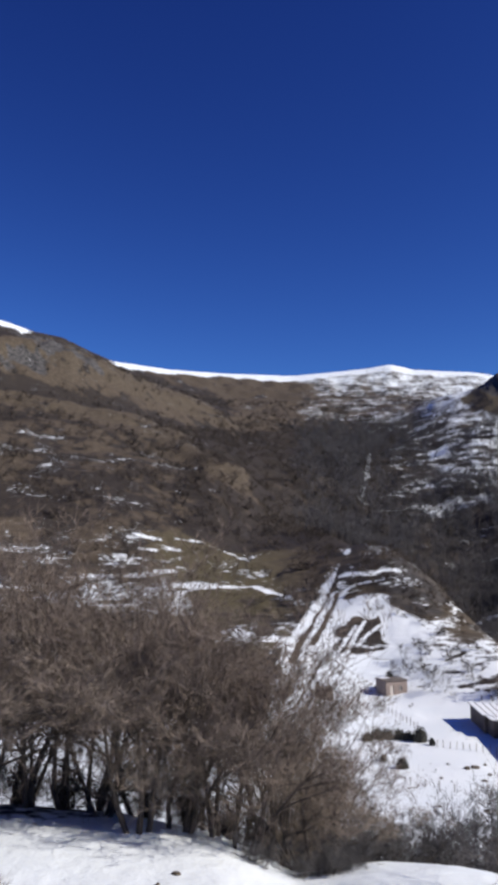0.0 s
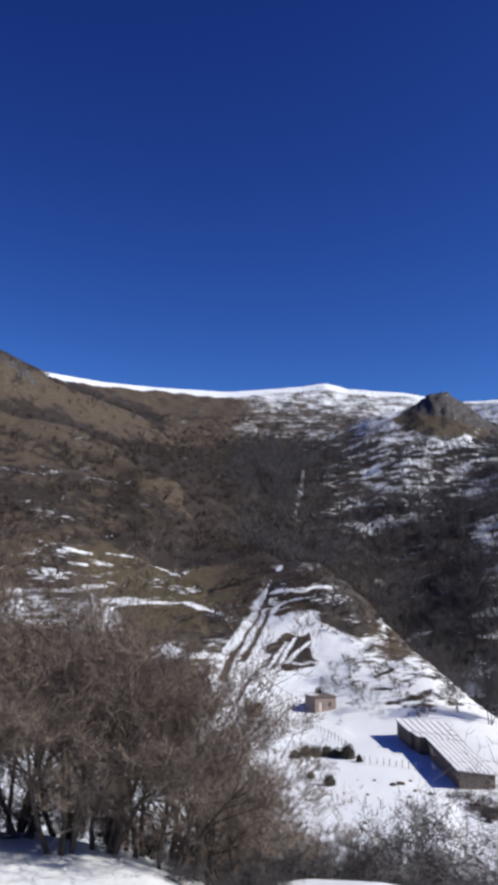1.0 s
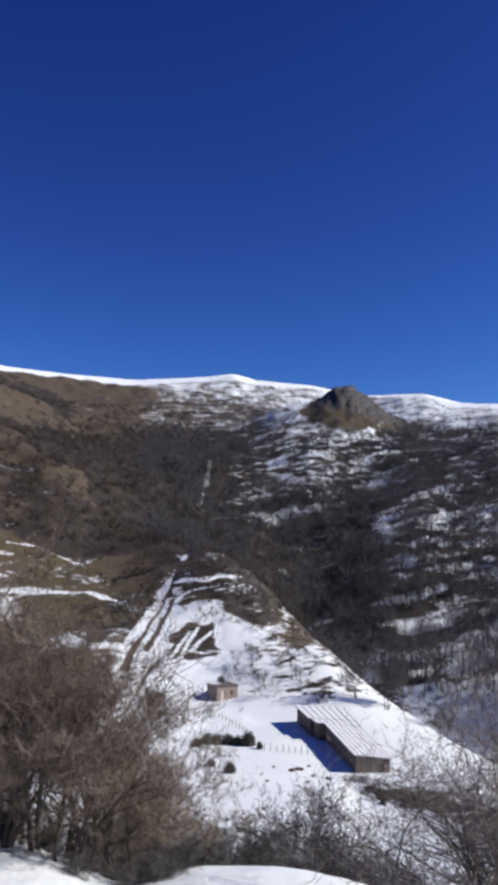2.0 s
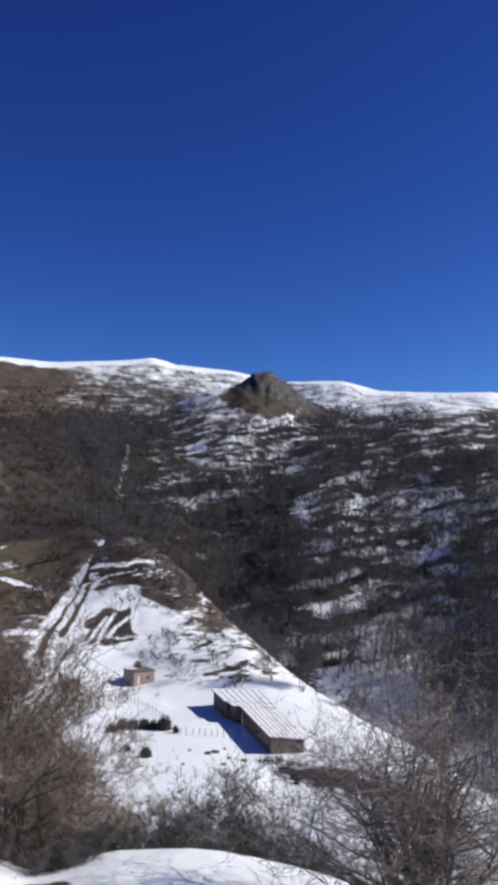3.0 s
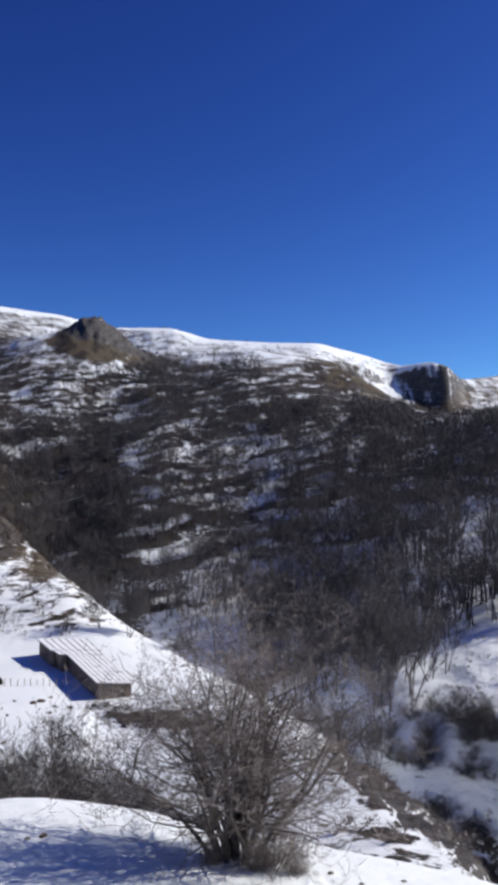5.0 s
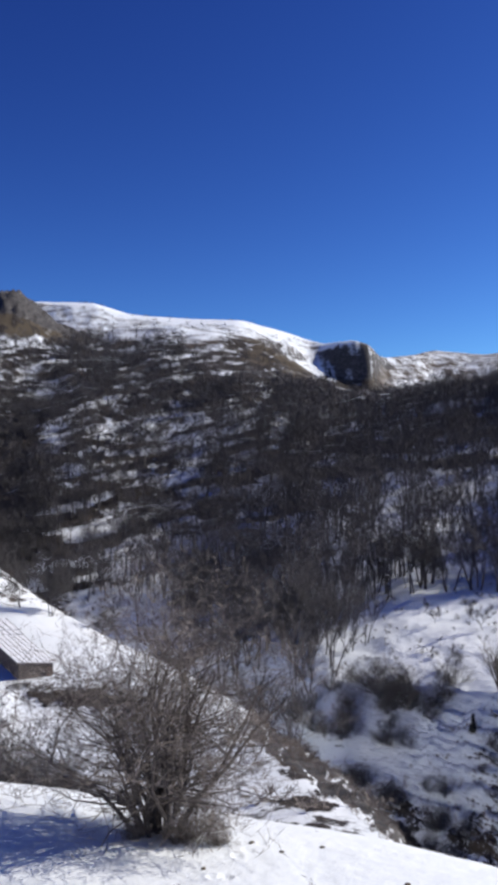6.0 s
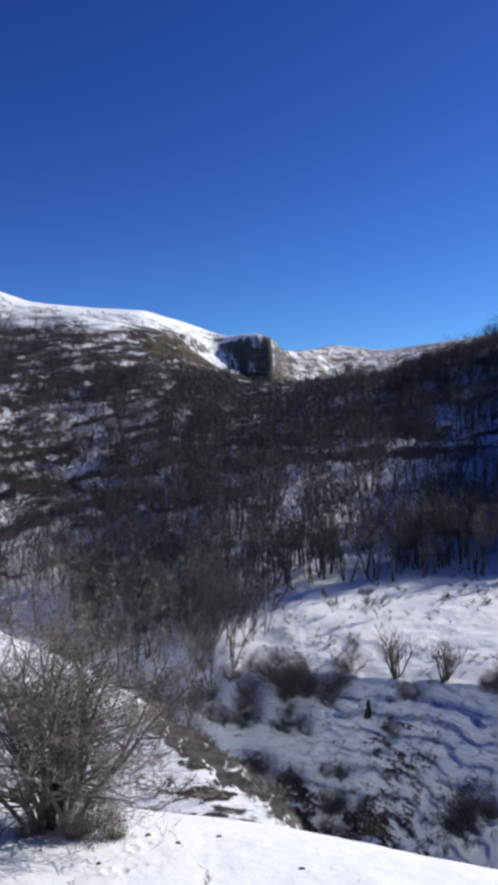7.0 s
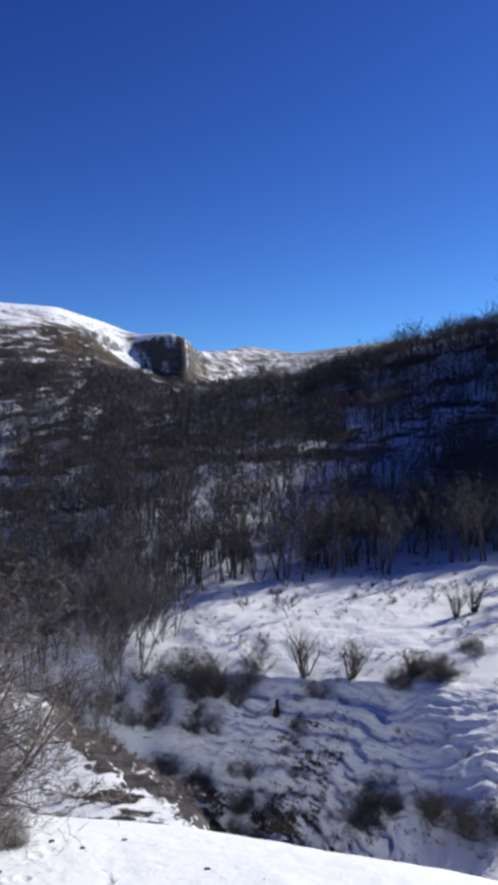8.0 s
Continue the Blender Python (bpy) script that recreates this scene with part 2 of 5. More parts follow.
lay(snow, 0.13, woody)
lay(scrub, 0.75, zone(-30, 0, 1.5, 4.2, 3, 0.8, 300, 900))
lay(scrub, 0.15, zone(-40, 4, 8.2, 16, 2, 0.8, 560, 1400))
lay(scrub, 0.7, zone(-20, -8, 8.6, 10.2, 3, 0.6, 500, 1400))
lay(snow, 0.12, zone(-40, 4, 7, 16, 2, 0.8, 500, 1400))
lay(rock, 0.8, zone(-18, -9.5, 11.3, 14.5, 1, 0.5, 560, 1100) * step(-0.1, 0.3, grain(GX / 16, GY / 16, 16, 4)))
# two grassy spurs that run down across the hill, with scrub in the dip behind each
RIDGES = (([-19, -15, -11, -7.9, -5.4, -2.8, -0.3], [10.3, 9.7, 8.9, 8.3, 7.2, 5.4, 4.5], 300), ([-14, -9.7, -6.9, -4, -2, -1.2], [13.4, 12, 10.8, 9.8, 8.8, 8], 480))
for bear, high_at, reach in RIDGES:
    over = GE + 0.25 * grain(GX / 30, GY / 30, 17, 4) - np.interp(GD, bear, high_at)
    here = step(reach, reach + 60, GR) * (1 - step(1000, 1050, GR)) * (1 - step(bear[-1] - 0.5, bear[-1] + 1.0, GD))
    lay(scrub, 0.85, here * step(0.0, 0.25, over) * (1 - step(0.9, 1.9, over)))
    lay(scrub, 0.12, here * step(-1.3, -0.7, over) * (1 - step(-0.1, 0.1, over)))
    lay(olive, 0.25, here * step(-1.3, -0.7, over) * (1 - step(-0.1, 0.1, over)))
sky_line = np.interp(GD, [p[0] for p in SKYLINE], [p[2] for p in SKYLINE])
thin = 0.2 * grain(GX / 40, GY / 40, 15, 5)
top = step(-0.15 + thin, -0.05 + thin, GE - sky_line)
lay(snow, 0.95, top * step(-10.4, -8.6, GD) * step(900, 950, GR))
lay(snow, 0.9, top * (1 - step(-15.5, -14.5, GD)) * step(800, 850, GR))
# upper part of the farm spur: pasture walls, the farm road and drifts
edge = np.interp(GD, [4, 9, 11, 14, 16], [-3.4, -3.6, -4.7, -6.2, -7.2])
upper = spur_left * (1 - step(14.6, 15.4, WA)) * step(-0.3, 0.3, WE - edge) * step(180, 200, GR) * (1 - step(330, 350, GR))
lay(snow, 0.33, upper)
lay(olive, 0.3, upper)
lay(scrub, 0.68, upper)
lay(scrub, 0.85, upper * step(9.0, 10.5, GD))
lay(snow, 0.54, spur_left * zone(10, 24, -9.6, -4.4, 1, 0.5, 150, 300))
lay(scrub, 0.6, spur_left * zone(10, 24, -9.6, -4.4, 1, 0.5, 150, 300))
FLANK = blob([(38, 236), (41, 262), (47, 284), (60, 286), (60, 250), (51, 222), (42, 227)])
lay(snow, 0.31, FLANK)
lay(olive, 0.3, FLANK)
lay(scrub, 0.6, FLANK)
lay(rock, 0.5, FLANK)
GULLY = blob([(20.5, 204), (21.5, 222), (29, 231), (36, 230), (34, 206)])
lay(snow, 0.20, GULLY)
lay(scrub, 0.6, GULLY)
ROAD_STRIPS = (
    ([(36, 306), (33.2, 290), (28.7, 275), (23.2, 258), (16.9, 239), (9.9, 208.6), (7, 189)], 1.0, 0.97),
    ([(33.6, 293), (25.8, 259.4), (18.1, 231.7), (11.9, 207), (9.5, 191)], 0.9, 0.03),
    ([(24.9, 254), (18.8, 231.4), (13.9, 209.6)], 0.7, 0.97),
    ([(26.4, 252), (20.9, 230.6), (15.5, 210.2)], 1.0, 0.03),
    ([(29.5, 247), (37.3, 247.5), (43.8, 242.5)], 3.0, 0.06),
    ([(40, 254.3), (32, 256), (27.7, 251.8), (24.1, 237.2), (20, 220.5), (17, 205), (16.5, 192.7)], 1.0, 0.97),
    ([(28.7, 267.5), (37.4, 262.4), (46.2, 264)], 1.2, 0.97),
    ([(30.5, 261), (38, 258.6), (45, 260)], 1.0, 0.06),
    ([(-45.5, 319), (-24, 326), (-11, 324), (-2, 318)], 1.3, 0.74),
    ([(-44, 308), (-23.5, 316), (-12.6, 312)], 1.0, 0.68),
)
FIELD_STRIPS = (
    ([(-52.5, 260), (-39, 268), (-26.4, 261), (-17, 274), (1.4, 277.6), (11.6, 259)], 1.6, 0.74),
    ([(-54.6, 281), (-37, 286), (-26.7, 293)], 2.2, 0.68),
    ([(-49, 248), (-36.6, 251), (-29, 257)], 2.2, 0.68),
    ([(-5, 223.5), (1.2, 210), (9.6, 213)], 2.4, 0.85),
    ([(-76, 261), (-58, 260)], 1.5, 0.68),
    ([(28.3, 239.3), (30.4, 233.5), (32.5, 229)], 2.0, 0.97),
    ([(30.9, 227.2), (26.7, 216.3), (22.8, 203.6)], 0.5, 0.97),
    ([(33.8, 222.2), (30.4, 217.9), (26.2, 209.8)], 0.5, 0.97),
    ([(28, 223.7), (24.3, 214.5), (21.4, 206)], 0.4, 0.97),
)
YARD_STRIPS = (
    ([(36, 233), (35, 223), (33.6, 212)], 0.6, 0.97),
    ([(20, 200), (24, 188), (27, 180)], 0.25, 0.2),
    ([(38, 190), (44, 192), (49, 196)], 0.8, 0.3),
    ([(40, 183), (47, 184), (52, 188)], 0.9, 0.3),
    ([(42, 172), (48, 174), (53, 178)], 1.1, 0.3),
    ([(13, 166), (18, 170), (23, 166)], 0.5, 0.35),
    ([(74, 560), (78, 572), (89, 633), (99, 690), (108, 735)], 2.2, 0.72),
)
for line, width, value in ROAD_STRIPS + FIELD_STRIPS + YARD_STRIPS:
    lay(snow, value, along(line, width))
# far side of the valley: woods; climbing snow bands between trees imitate sun streaks
def sun_band(x, y, z):
    s = 0.87 * x - 0.5 * y
    warp = 0.5 * grain(x / 60, y / 60, 87, 2)
    return grain(s / 15 + 2.5 * warp, (z - 0.22 * s) / 2.2 + 3.5 * warp, 91, 3)


wood = np.clip(zone(7.5, 70, -12, 9, 1.2, 0.6, 345, 1100) + zone(18, 70, -30, 9, 1, 0.6, 205, 345), 0, 1)
lay(snow, np.where(along([(74, 560), (89, 633), (108, 735)], 2.2) > 0.5, 0.7, 0.34), wood)
lay(scrub, 0.85, wood)
lay(snow, 0.39, zone(10, 22, 3.8, 8.4, 1.5, 0.6, 345, 1000))
lay(snow, 0.13, zone(4, 11, -2, 8.0, 2, 0.4, 345, 1000) * (1 - along([(74, 560), (89, 633), (108, 735)], 2.5)))
lay(snow, 0.18, zone(8, 21, -8, 1.8, 2, 1, 345, 1000))
lay(snow, 0.46, zone(20, 36, -6, 3, 2, 1, 205, 900))
lay(snow, 0.58, zone(22, 38, -12, -5, 1.5, 1, 190, 500))
lay(snow, 0.9, zone(21, 28.5, -13, -9.2, 1.5, 0.8, 190, 330))
lay(snow, 0.76, zone(36, 90, -9, -1, 2, 1, 190, 360))
lay(snow, 0.52, zone(40, 90, 0.5, 12, 2, 1, 260, 700))
wooded = step(0.3, 0.6, wood) * step(215, 250, GR)
bench = zone(36, 80, -16, -7, 2.5, 0.5, 118, 215)
lay(snow, 0.93, bench)
lay(scrub, 0.3, bench)
bank = zone(37, 80, -60, -14.7, 2, 0.25, 70, 130)
lay(snow, 0.655, bank)
lay(scrub, 0.85, bank)
lay(snow, 0.66, zone(34, 46, -60, -15.5, 3, 1.5, 66, 130))
lay(snow, 0.90, zone(54, 80, -22.3, -15, 1.2, 0.6, 88, 124))
lay(snow, 0.4, zone(44, 80, -60, -18, 2, 1, 26, 78))
turf = zone(33.5, 44.6, -25, -14, 0.6, 0.5, 40, 118) * step(-1.6, -1.2, 0.5 * grain(GX / 2.5, GY / 2.5, 46, 3) + GE - np.interp(GD, [34.2, 36.5, 38.8, 41.6, 44.2], [-17, -18.6, -19.8, -21.2, -23.8]))
lay(snow, 0.34, turf)
lay(snow, 0.85, turf * np.exp(-(grain(GD / 1.1 + GE / 1.6, GE / 1.1 - GD / 2.2, 45, 2) / 0.045) ** 2))
# brown patches in the flank snow; some stand in for a shaded hollow
lay(snow, 0.40, zone(33, 41, -25, -16, 1.5, 1.0, 33, 82) * (1 - turf) * step(0.10, 0.24, grain(GD / 2.4 + GE / 2.5, GE / 0.55, 44, 4)))
lay(scrub, 0.5, turf)
lay(olive, 0.12, turf)
lay(rock, 0.7, turf)
# earth bank below the barn
BANK_EDGE = np.interp(GD, [16.8, 18, 20.7, 23.7, 26], [121.5, 120.5, 118, 114, 110])
BANK_BASE = np.interp(GD, [16.8, 18, 19.2, 20.7, 22.2, 23.7, 26], [120, 117, 112.5, 108, 105, 104, 103])
within = step(16.8, 18.6, GD) * (1 - step(24.5, 26.5, GD))
earth = within * step(-0.6, 0.6, GR - BANK_BASE - 1.0 + 4.5 * grain(GX / 4, GY / 4, 48, 4)) * (1 - step(-0.6, 0.6, GR - BANK_EDGE + 2.0 + 3.5 * grain(GX / 4, GY / 4, 49, 4)))
lay(snow, 0.22, earth)
lay(scrub, 0.9, earth)
# heights with snow
high = zone(4.2, 37, 8.2, 20, 1.0, 0.35, 700, 2500)
lay(snow, 0.53 + 0.09 * step(20, 22, GD), high)
lay(snow, 0.36, zone(4.2, 12.5, 8.2, 10.5, 1.0, 0.5, 700, 1290))
lay(scrub, 0.5, high)
lay(snow, 0.97, top * zone(4, 41, 8, 20, 0.5, 1, 900, 2500))
brow = zone(32.0, 40, 4.3, 8.7, 1.2, 0.5, 540, 800) * step(-2.2, -1.2, GE - np.interp(GD, [30, 33.4, 36.8, 39.6], [8.4, 8.4, 7.0, 5.8]))
lay(snow, 0.24, brow)
lay(scrub, 0.5, brow)
lay(olive, 0.5, brow)
lay(snow, 0.62, zone(36.0, 38.8, 5.2, 8.2, 0.6, 0.3, 800, 1600))
PEAK = step(700, 730, GR) * (1 - step(900, 915, GR)) * step(14.3, 15.2, WA) * (1 - step(22.4, 23.4, WA))
PEAK_FOOT = np.interp(GD, [14, 14.9, 17.4, 19.9, 22.8], [9.9, 8.85, 8.4, 7.7, 7.9])
PEAK_ROCK = np.interp(GD, [14.8, 15.6, 16.4, 17.3, 18.5, 19.2, 20.5, 22.8], [10.8, 10.3, 9.9, 9.8, 9.5, 9.2, 8.7, 8.0]) + 0.25 * grain(GX / 22, GY / 22, 18, 4)
flank = PEAK * step(-0.15, 0.15, GE - PEAK_FOOT + 0.25 * grain(GX / 25, GY / 25, 19, 4))
lay(snow, 0.16, flank)
lay(scrub, 0.3, flank)
lay(olive, 0.45, flank)
lay(rock, 1.0, flank * step(-0.15, 0.15, GE - PEAK_ROCK))
lay(snow, 0.58, zone(11.8, 15.0, 8.9, 10.9, 0.5, 0.25, 700, 905))
lay(snow, 0.85, zone(16.5, 19.4, 7.6, 8.3, 0.8, 0.2, 600, 905))
lay(snow, 0.5, zone(42.5, 56, 5, 10, 0.6, 0.3, 900, 2500))
lay(snow, 0.30, zone(38.2, 42, 4.0, 6.1, 0.5, 0.2, 560, 1045))
lay(scrub, 0.7, zone(38.2, 42, 4.0, 6.1, 0.5, 0.2, 560, 1045))
CLIFF_TOP = np.interp(GD, [36.5, 37.4, 38.4, 39.4, 41.5, 42.4, 43.2], [6.6, 7.1, 7.5, 7.85, 7.8, 7.2, 6.5]) + 0.25 * grain(GX / 14, GY / 14, 20, 4)
cliff = step(960, 1000, GR) * step(37.4, 38.8, WA + 0.5 * (GE - 6.5)) * (1 - step(42.4, 43.6, WA)) * (1 - step(-0.12, 0.08, GE - CLIFF_TOP))
lay(snow, 0.12 + 0.16 * step(41.2, 42.0, GD) + 0.34 * (1 - step(38.4, 40.4, WA)), cliff)
lay(rock, 1.0, cliff * step(5.6, 6.2, WE))

# streaks that follow the contours, and the relief itself
streak = grain(GD * GR / 700 + 0.02 * GX, GZ / (1.0 + GR / 500) + 0.3 * grain(GX / 20, GY / 20, 11), 21, 4)
clump = grain(GX / 14, GY / 14, 31, 5)
far = step(60, 130, GR)
calm = (1 - 0.74 * spur_left * zone(0, 40, -21, -9, 1, 1, 84, 200)) * (1 - 0.7 * bench)
# snowy tree gaps; the bands also put sun between trunk shadows into the cover
snow += wooded * 0.5 * sun_band(GX, GY, GZ) * (1 - high)
snow += far * (0.26 * streak + 0.24 * clump * (1 - 0.5 * high)) * calm * np.where(np.abs(snow - 0.5) > 0.44, 0.25, 1)
snow += (1 - far) * 0.22 * grain(GX / 3, GY / 3, 41, 4) * step(26, 30, GR) + (1 - far) * 0.05 * grain(GX / 2, GY / 2, 42, 4)
scrub += (0.62 * clump + 0.62 * grain(GX / 5, GY / 5, 33, 4)) * step(30, 60, GR)
drop = 0.5 * within * (1 - np.clip((GR - BANK_BASE) / (BANK_EDGE - BANK_BASE), 0, 1)) * step(86, 100, GR)
relief = -drop + 0.0035 * GR * grain(GX / 18, GY / 18, 51, 4) * step(60, 300, GR) * (1 - 0.8 * top)
ribs = 1 - 2 * np.abs(grain(GX / 95, GY / 95, 52, 4))
relief += 0.010 * GR * ribs * step(300, 480, GR) * (1 - step(0.72, 0.93, GR / np.interp(GD, [p[0] for p in CREST], [p[1] for p in CREST]))) * (1 - step(70, 90, np.abs(GD)))
for bear, high_at, reach in RIDGES:
    over = GE - np.interp(GD, bear, high_at)
    relief += (5.0 + 2.0 * grain(GX / 14, GY / 14, 53, 3)) * np.exp(-((over + 0.25) / 0.55) ** 2) * step(reach, reach + 60, GR) * (1 - step(1000, 1050, GR)) * (1 - step(bear[-1] - 0.5, bear[-1] + 1.0, GD))
terrace = grain(GX / 45, GY / 45, 57, 3) * 5 + GZ / 3.6
relief += 0.28 * np.sin(terrace * 2 * np.pi) * step(-30, -25, GD) * step(1.0, 3.5, LEFT_EDGE - GD) * step(120, 170, GR) * (1 - step(420, 600, GR))
relief += 0.5 * grain(GX / 11, GY / 11, 58, 4) * spur_left * zone(4, 24, -9.5, 2, 1, 1, 150, 330)
relief += (0.12 * grain(GX / 5, GY / 5, 61, 4) + 0.03 * grain(GX / 0.9, GY / 0.9, 62, 3)) * (1 - step(60, 120, GR)) * step(8, 14, GR)
relief += (0.35 * grain(GX / 7, GY / 7, 66, 4) + 0.3 * grain(GX / 2.5, GY / 5, 64, 3)) * bench + 0.5 * grain(GX / 7, GY / 7, 65, 4) * bank
crag = np.abs(grain(GD * GR / 57.3 / 13 + 0.4 * grain(GX / 30, GY / 30, 74, 2), GZ / 38, 71, 4)) + 0.6 * np.abs(grain(GX / 8, GY / 8, 72, 3))
relief += step(450, 550, GR) * rock * 9.0 * (crag - 0.55) * (1 - 0.45 * step(950, 1000, GR)) + step(450, 550, GR) * rock * 2.2 * grain(GX / 5, GY / 5, 76, 3)
# small ledges that run along the bank
slope_part = zone(36, 80, -26, -15.0, 2, 0.4, 88, 126) * (1 - 0.6 * step(55.5, 57.5, GD))
for height, wide, size, seed in ((2.0, 11.0, 1.2, 67), (1.1, 5.0, 1.6, 68), (0.6, 3.0, 1.7, 70)):
    q = (GZ - 0.2 * (0.695 * GX - 0.72 * GY)) / height + 1.3 * grain(GX / wide, GY / wide, seed, 4)
    q = q - np.floor(q)
    tread = np.where(q < 0.62, 0.12 * q / 0.62, 0.12 + 0.88 * (q - 0.62) / 0.38)
    relief += slope_part * size * height * (tread - q) * np.clip(0.8 + 1.6 * grain(GX / 6, GY / 6, seed + 5, 3), 0, 1)
relief += slope_part * 0.75 * grain(GX / 3.5, GY / 3.5, 69, 5)
# a trail of footprints on the shelf
for (b0, d0), (b1, d1), n in (((13.8, 22.0), (17.5, 18.6), 9), ((31.0, 15.6), (35.5, 20.2), 7), ((-9, 20.2), (3, 19.5), 8)):
    for k in range(n):
        b, d = b0 + (b1 - b0) * k / (n - 1), d0 + (d1 - d0) * k / (n - 1) + (0.1 if k % 2 else -0.1) + 0.3 * math.sin(k * 2.3)
        px, py = d * math.sin(radians(b)), d * math.cos(radians(b))
        h = np.hypot((GX - px) / 0.13, (GY - py) / 0.17)
        relief -= 0.034 * (1 - step(0.6, 1.2, h)) - 0.015 * step(0.8, 1.3, h) * (1 - step(1.3, 1.9, h))
GZ += relief


def ground_at(x, y):
    """Height of the ground, between the grid's points."""
    x, y = np.atleast_1d(x), np.atleast_1d(y)
    az, r = np.degrees(np.arctan2(x, y)), np.hypot(x, y)
    i = np.clip(np.searchsorted(BEARINGS, az) - 1, 0, len(BEARINGS) - 2)
    j = np.clip(np.searchsorted(DISTANCES, r) - 1, 0, len(DISTANCES) - 2)
    u = np.clip((az - BEARINGS[i]) / (BEARINGS[i + 1] - BEARINGS[i]), 0, 1)
    v = np.clip((r - DISTANCES[j]) / (DISTANCES[j + 1] - DISTANCES[j]), 0, 1)
    return (GZ[i, j] * (1 - u) + GZ[i + 1, j] * u) * (1 - v) + (GZ[i, j + 1] * (1 - u) + GZ[i + 1, j + 1] * u) * v


def polar(bearing, distance):
    return distance * math.sin(radians(bearing)), distance * math.cos(radians(bearing))


# ---- materials ----
def material(name):
    m = bpy.data.materials.new(name)
    m.use_nodes = True
    m.node_tree.nodes.clear()
    nt = m.node_tree
    out, bsdf = nt.nodes.new("ShaderNodeOutputMaterial"), nt.nodes.new("ShaderNodeBsdfPrincipled")
    nt.links.new(bsdf.outputs[0], out.inputs[0])
    return m, nt, bsdf


def node(nt, kind, ins=(), **props):
    n = nt.nodes.new(kind)
    for k, v in props.items():
        setattr(n, k, v)
    for k, v in dict(ins).items():
        if hasattr(v, "is_output"):
            nt.links.new(v, n.inputs[k])
        else:
            n.inputs[k].default_value = v
    return n


def noise_of(nt, scale, detail=4.0, rough=0.55, coords=None):
    n = node(nt, "ShaderNodeTexNoise", {"Scale": scale, "Detail": detail, "Roughness": rough})
    if coords is not None:
        nt.links.new(coords, n.inputs["Vector"])
    return n.outputs["Fac"]


def mixed(nt, fac, a, b):
    n = node(nt, "ShaderNodeMix", data_type="RGBA")
    for k, v in ((0, fac), (6, a), (7, b)):
        if hasattr(v, "is_output"):
            nt.links.new(v, n.inputs[k])
        else:
            n.inputs[k].default_value = v if k == 0 else (*v, 1)
    return n.outputs[2]


def ramp(nt, fac, a, b):
    return node(nt, "ShaderNodeMapRange", {"Value": fac, "From Min": a, "From Max": b}, interpolation_type="SMOOTHSTEP").outputs[0]


def calc(nt, op, a, b=0.0):
    return node(nt, "ShaderNodeMath", {0: a, 1: b}, operation=op).outputs[0]


def simple(name, light, dark, scale, rough=0.8, bump=0.3, metal=0.0):
    """Two tones at two scales with a fine relief, in object space."""
    m, nt, bsdf = material(name)
    co = node(nt, "ShaderNodeTexCoord").outputs["Object"]
    n1, n2 = noise_of(nt, scale, 5, 0.6, co), noise_of(nt, scale * 7, 3, 0.5, co)
    f = ramp(nt, calc(nt, "ADD", calc(nt, "MULTIPLY", n1, 0.65), calc(nt, "MULTIPLY", n2, 0.35)), 0.35, 0.65)
    nt.links.new(mixed(nt, f, dark, light), bsdf.inputs["Base Color"])
    bsdf.inputs["Roughness"].default_value, bsdf.inputs["Metallic"].default_value = rough, metal
    b = node(nt, "ShaderNodeBump", {"Height": n2, "Strength": bump, "Distance": 0.02})
    nt.links.new(b.outputs[0], bsdf.inputs["Normal"])
    return m


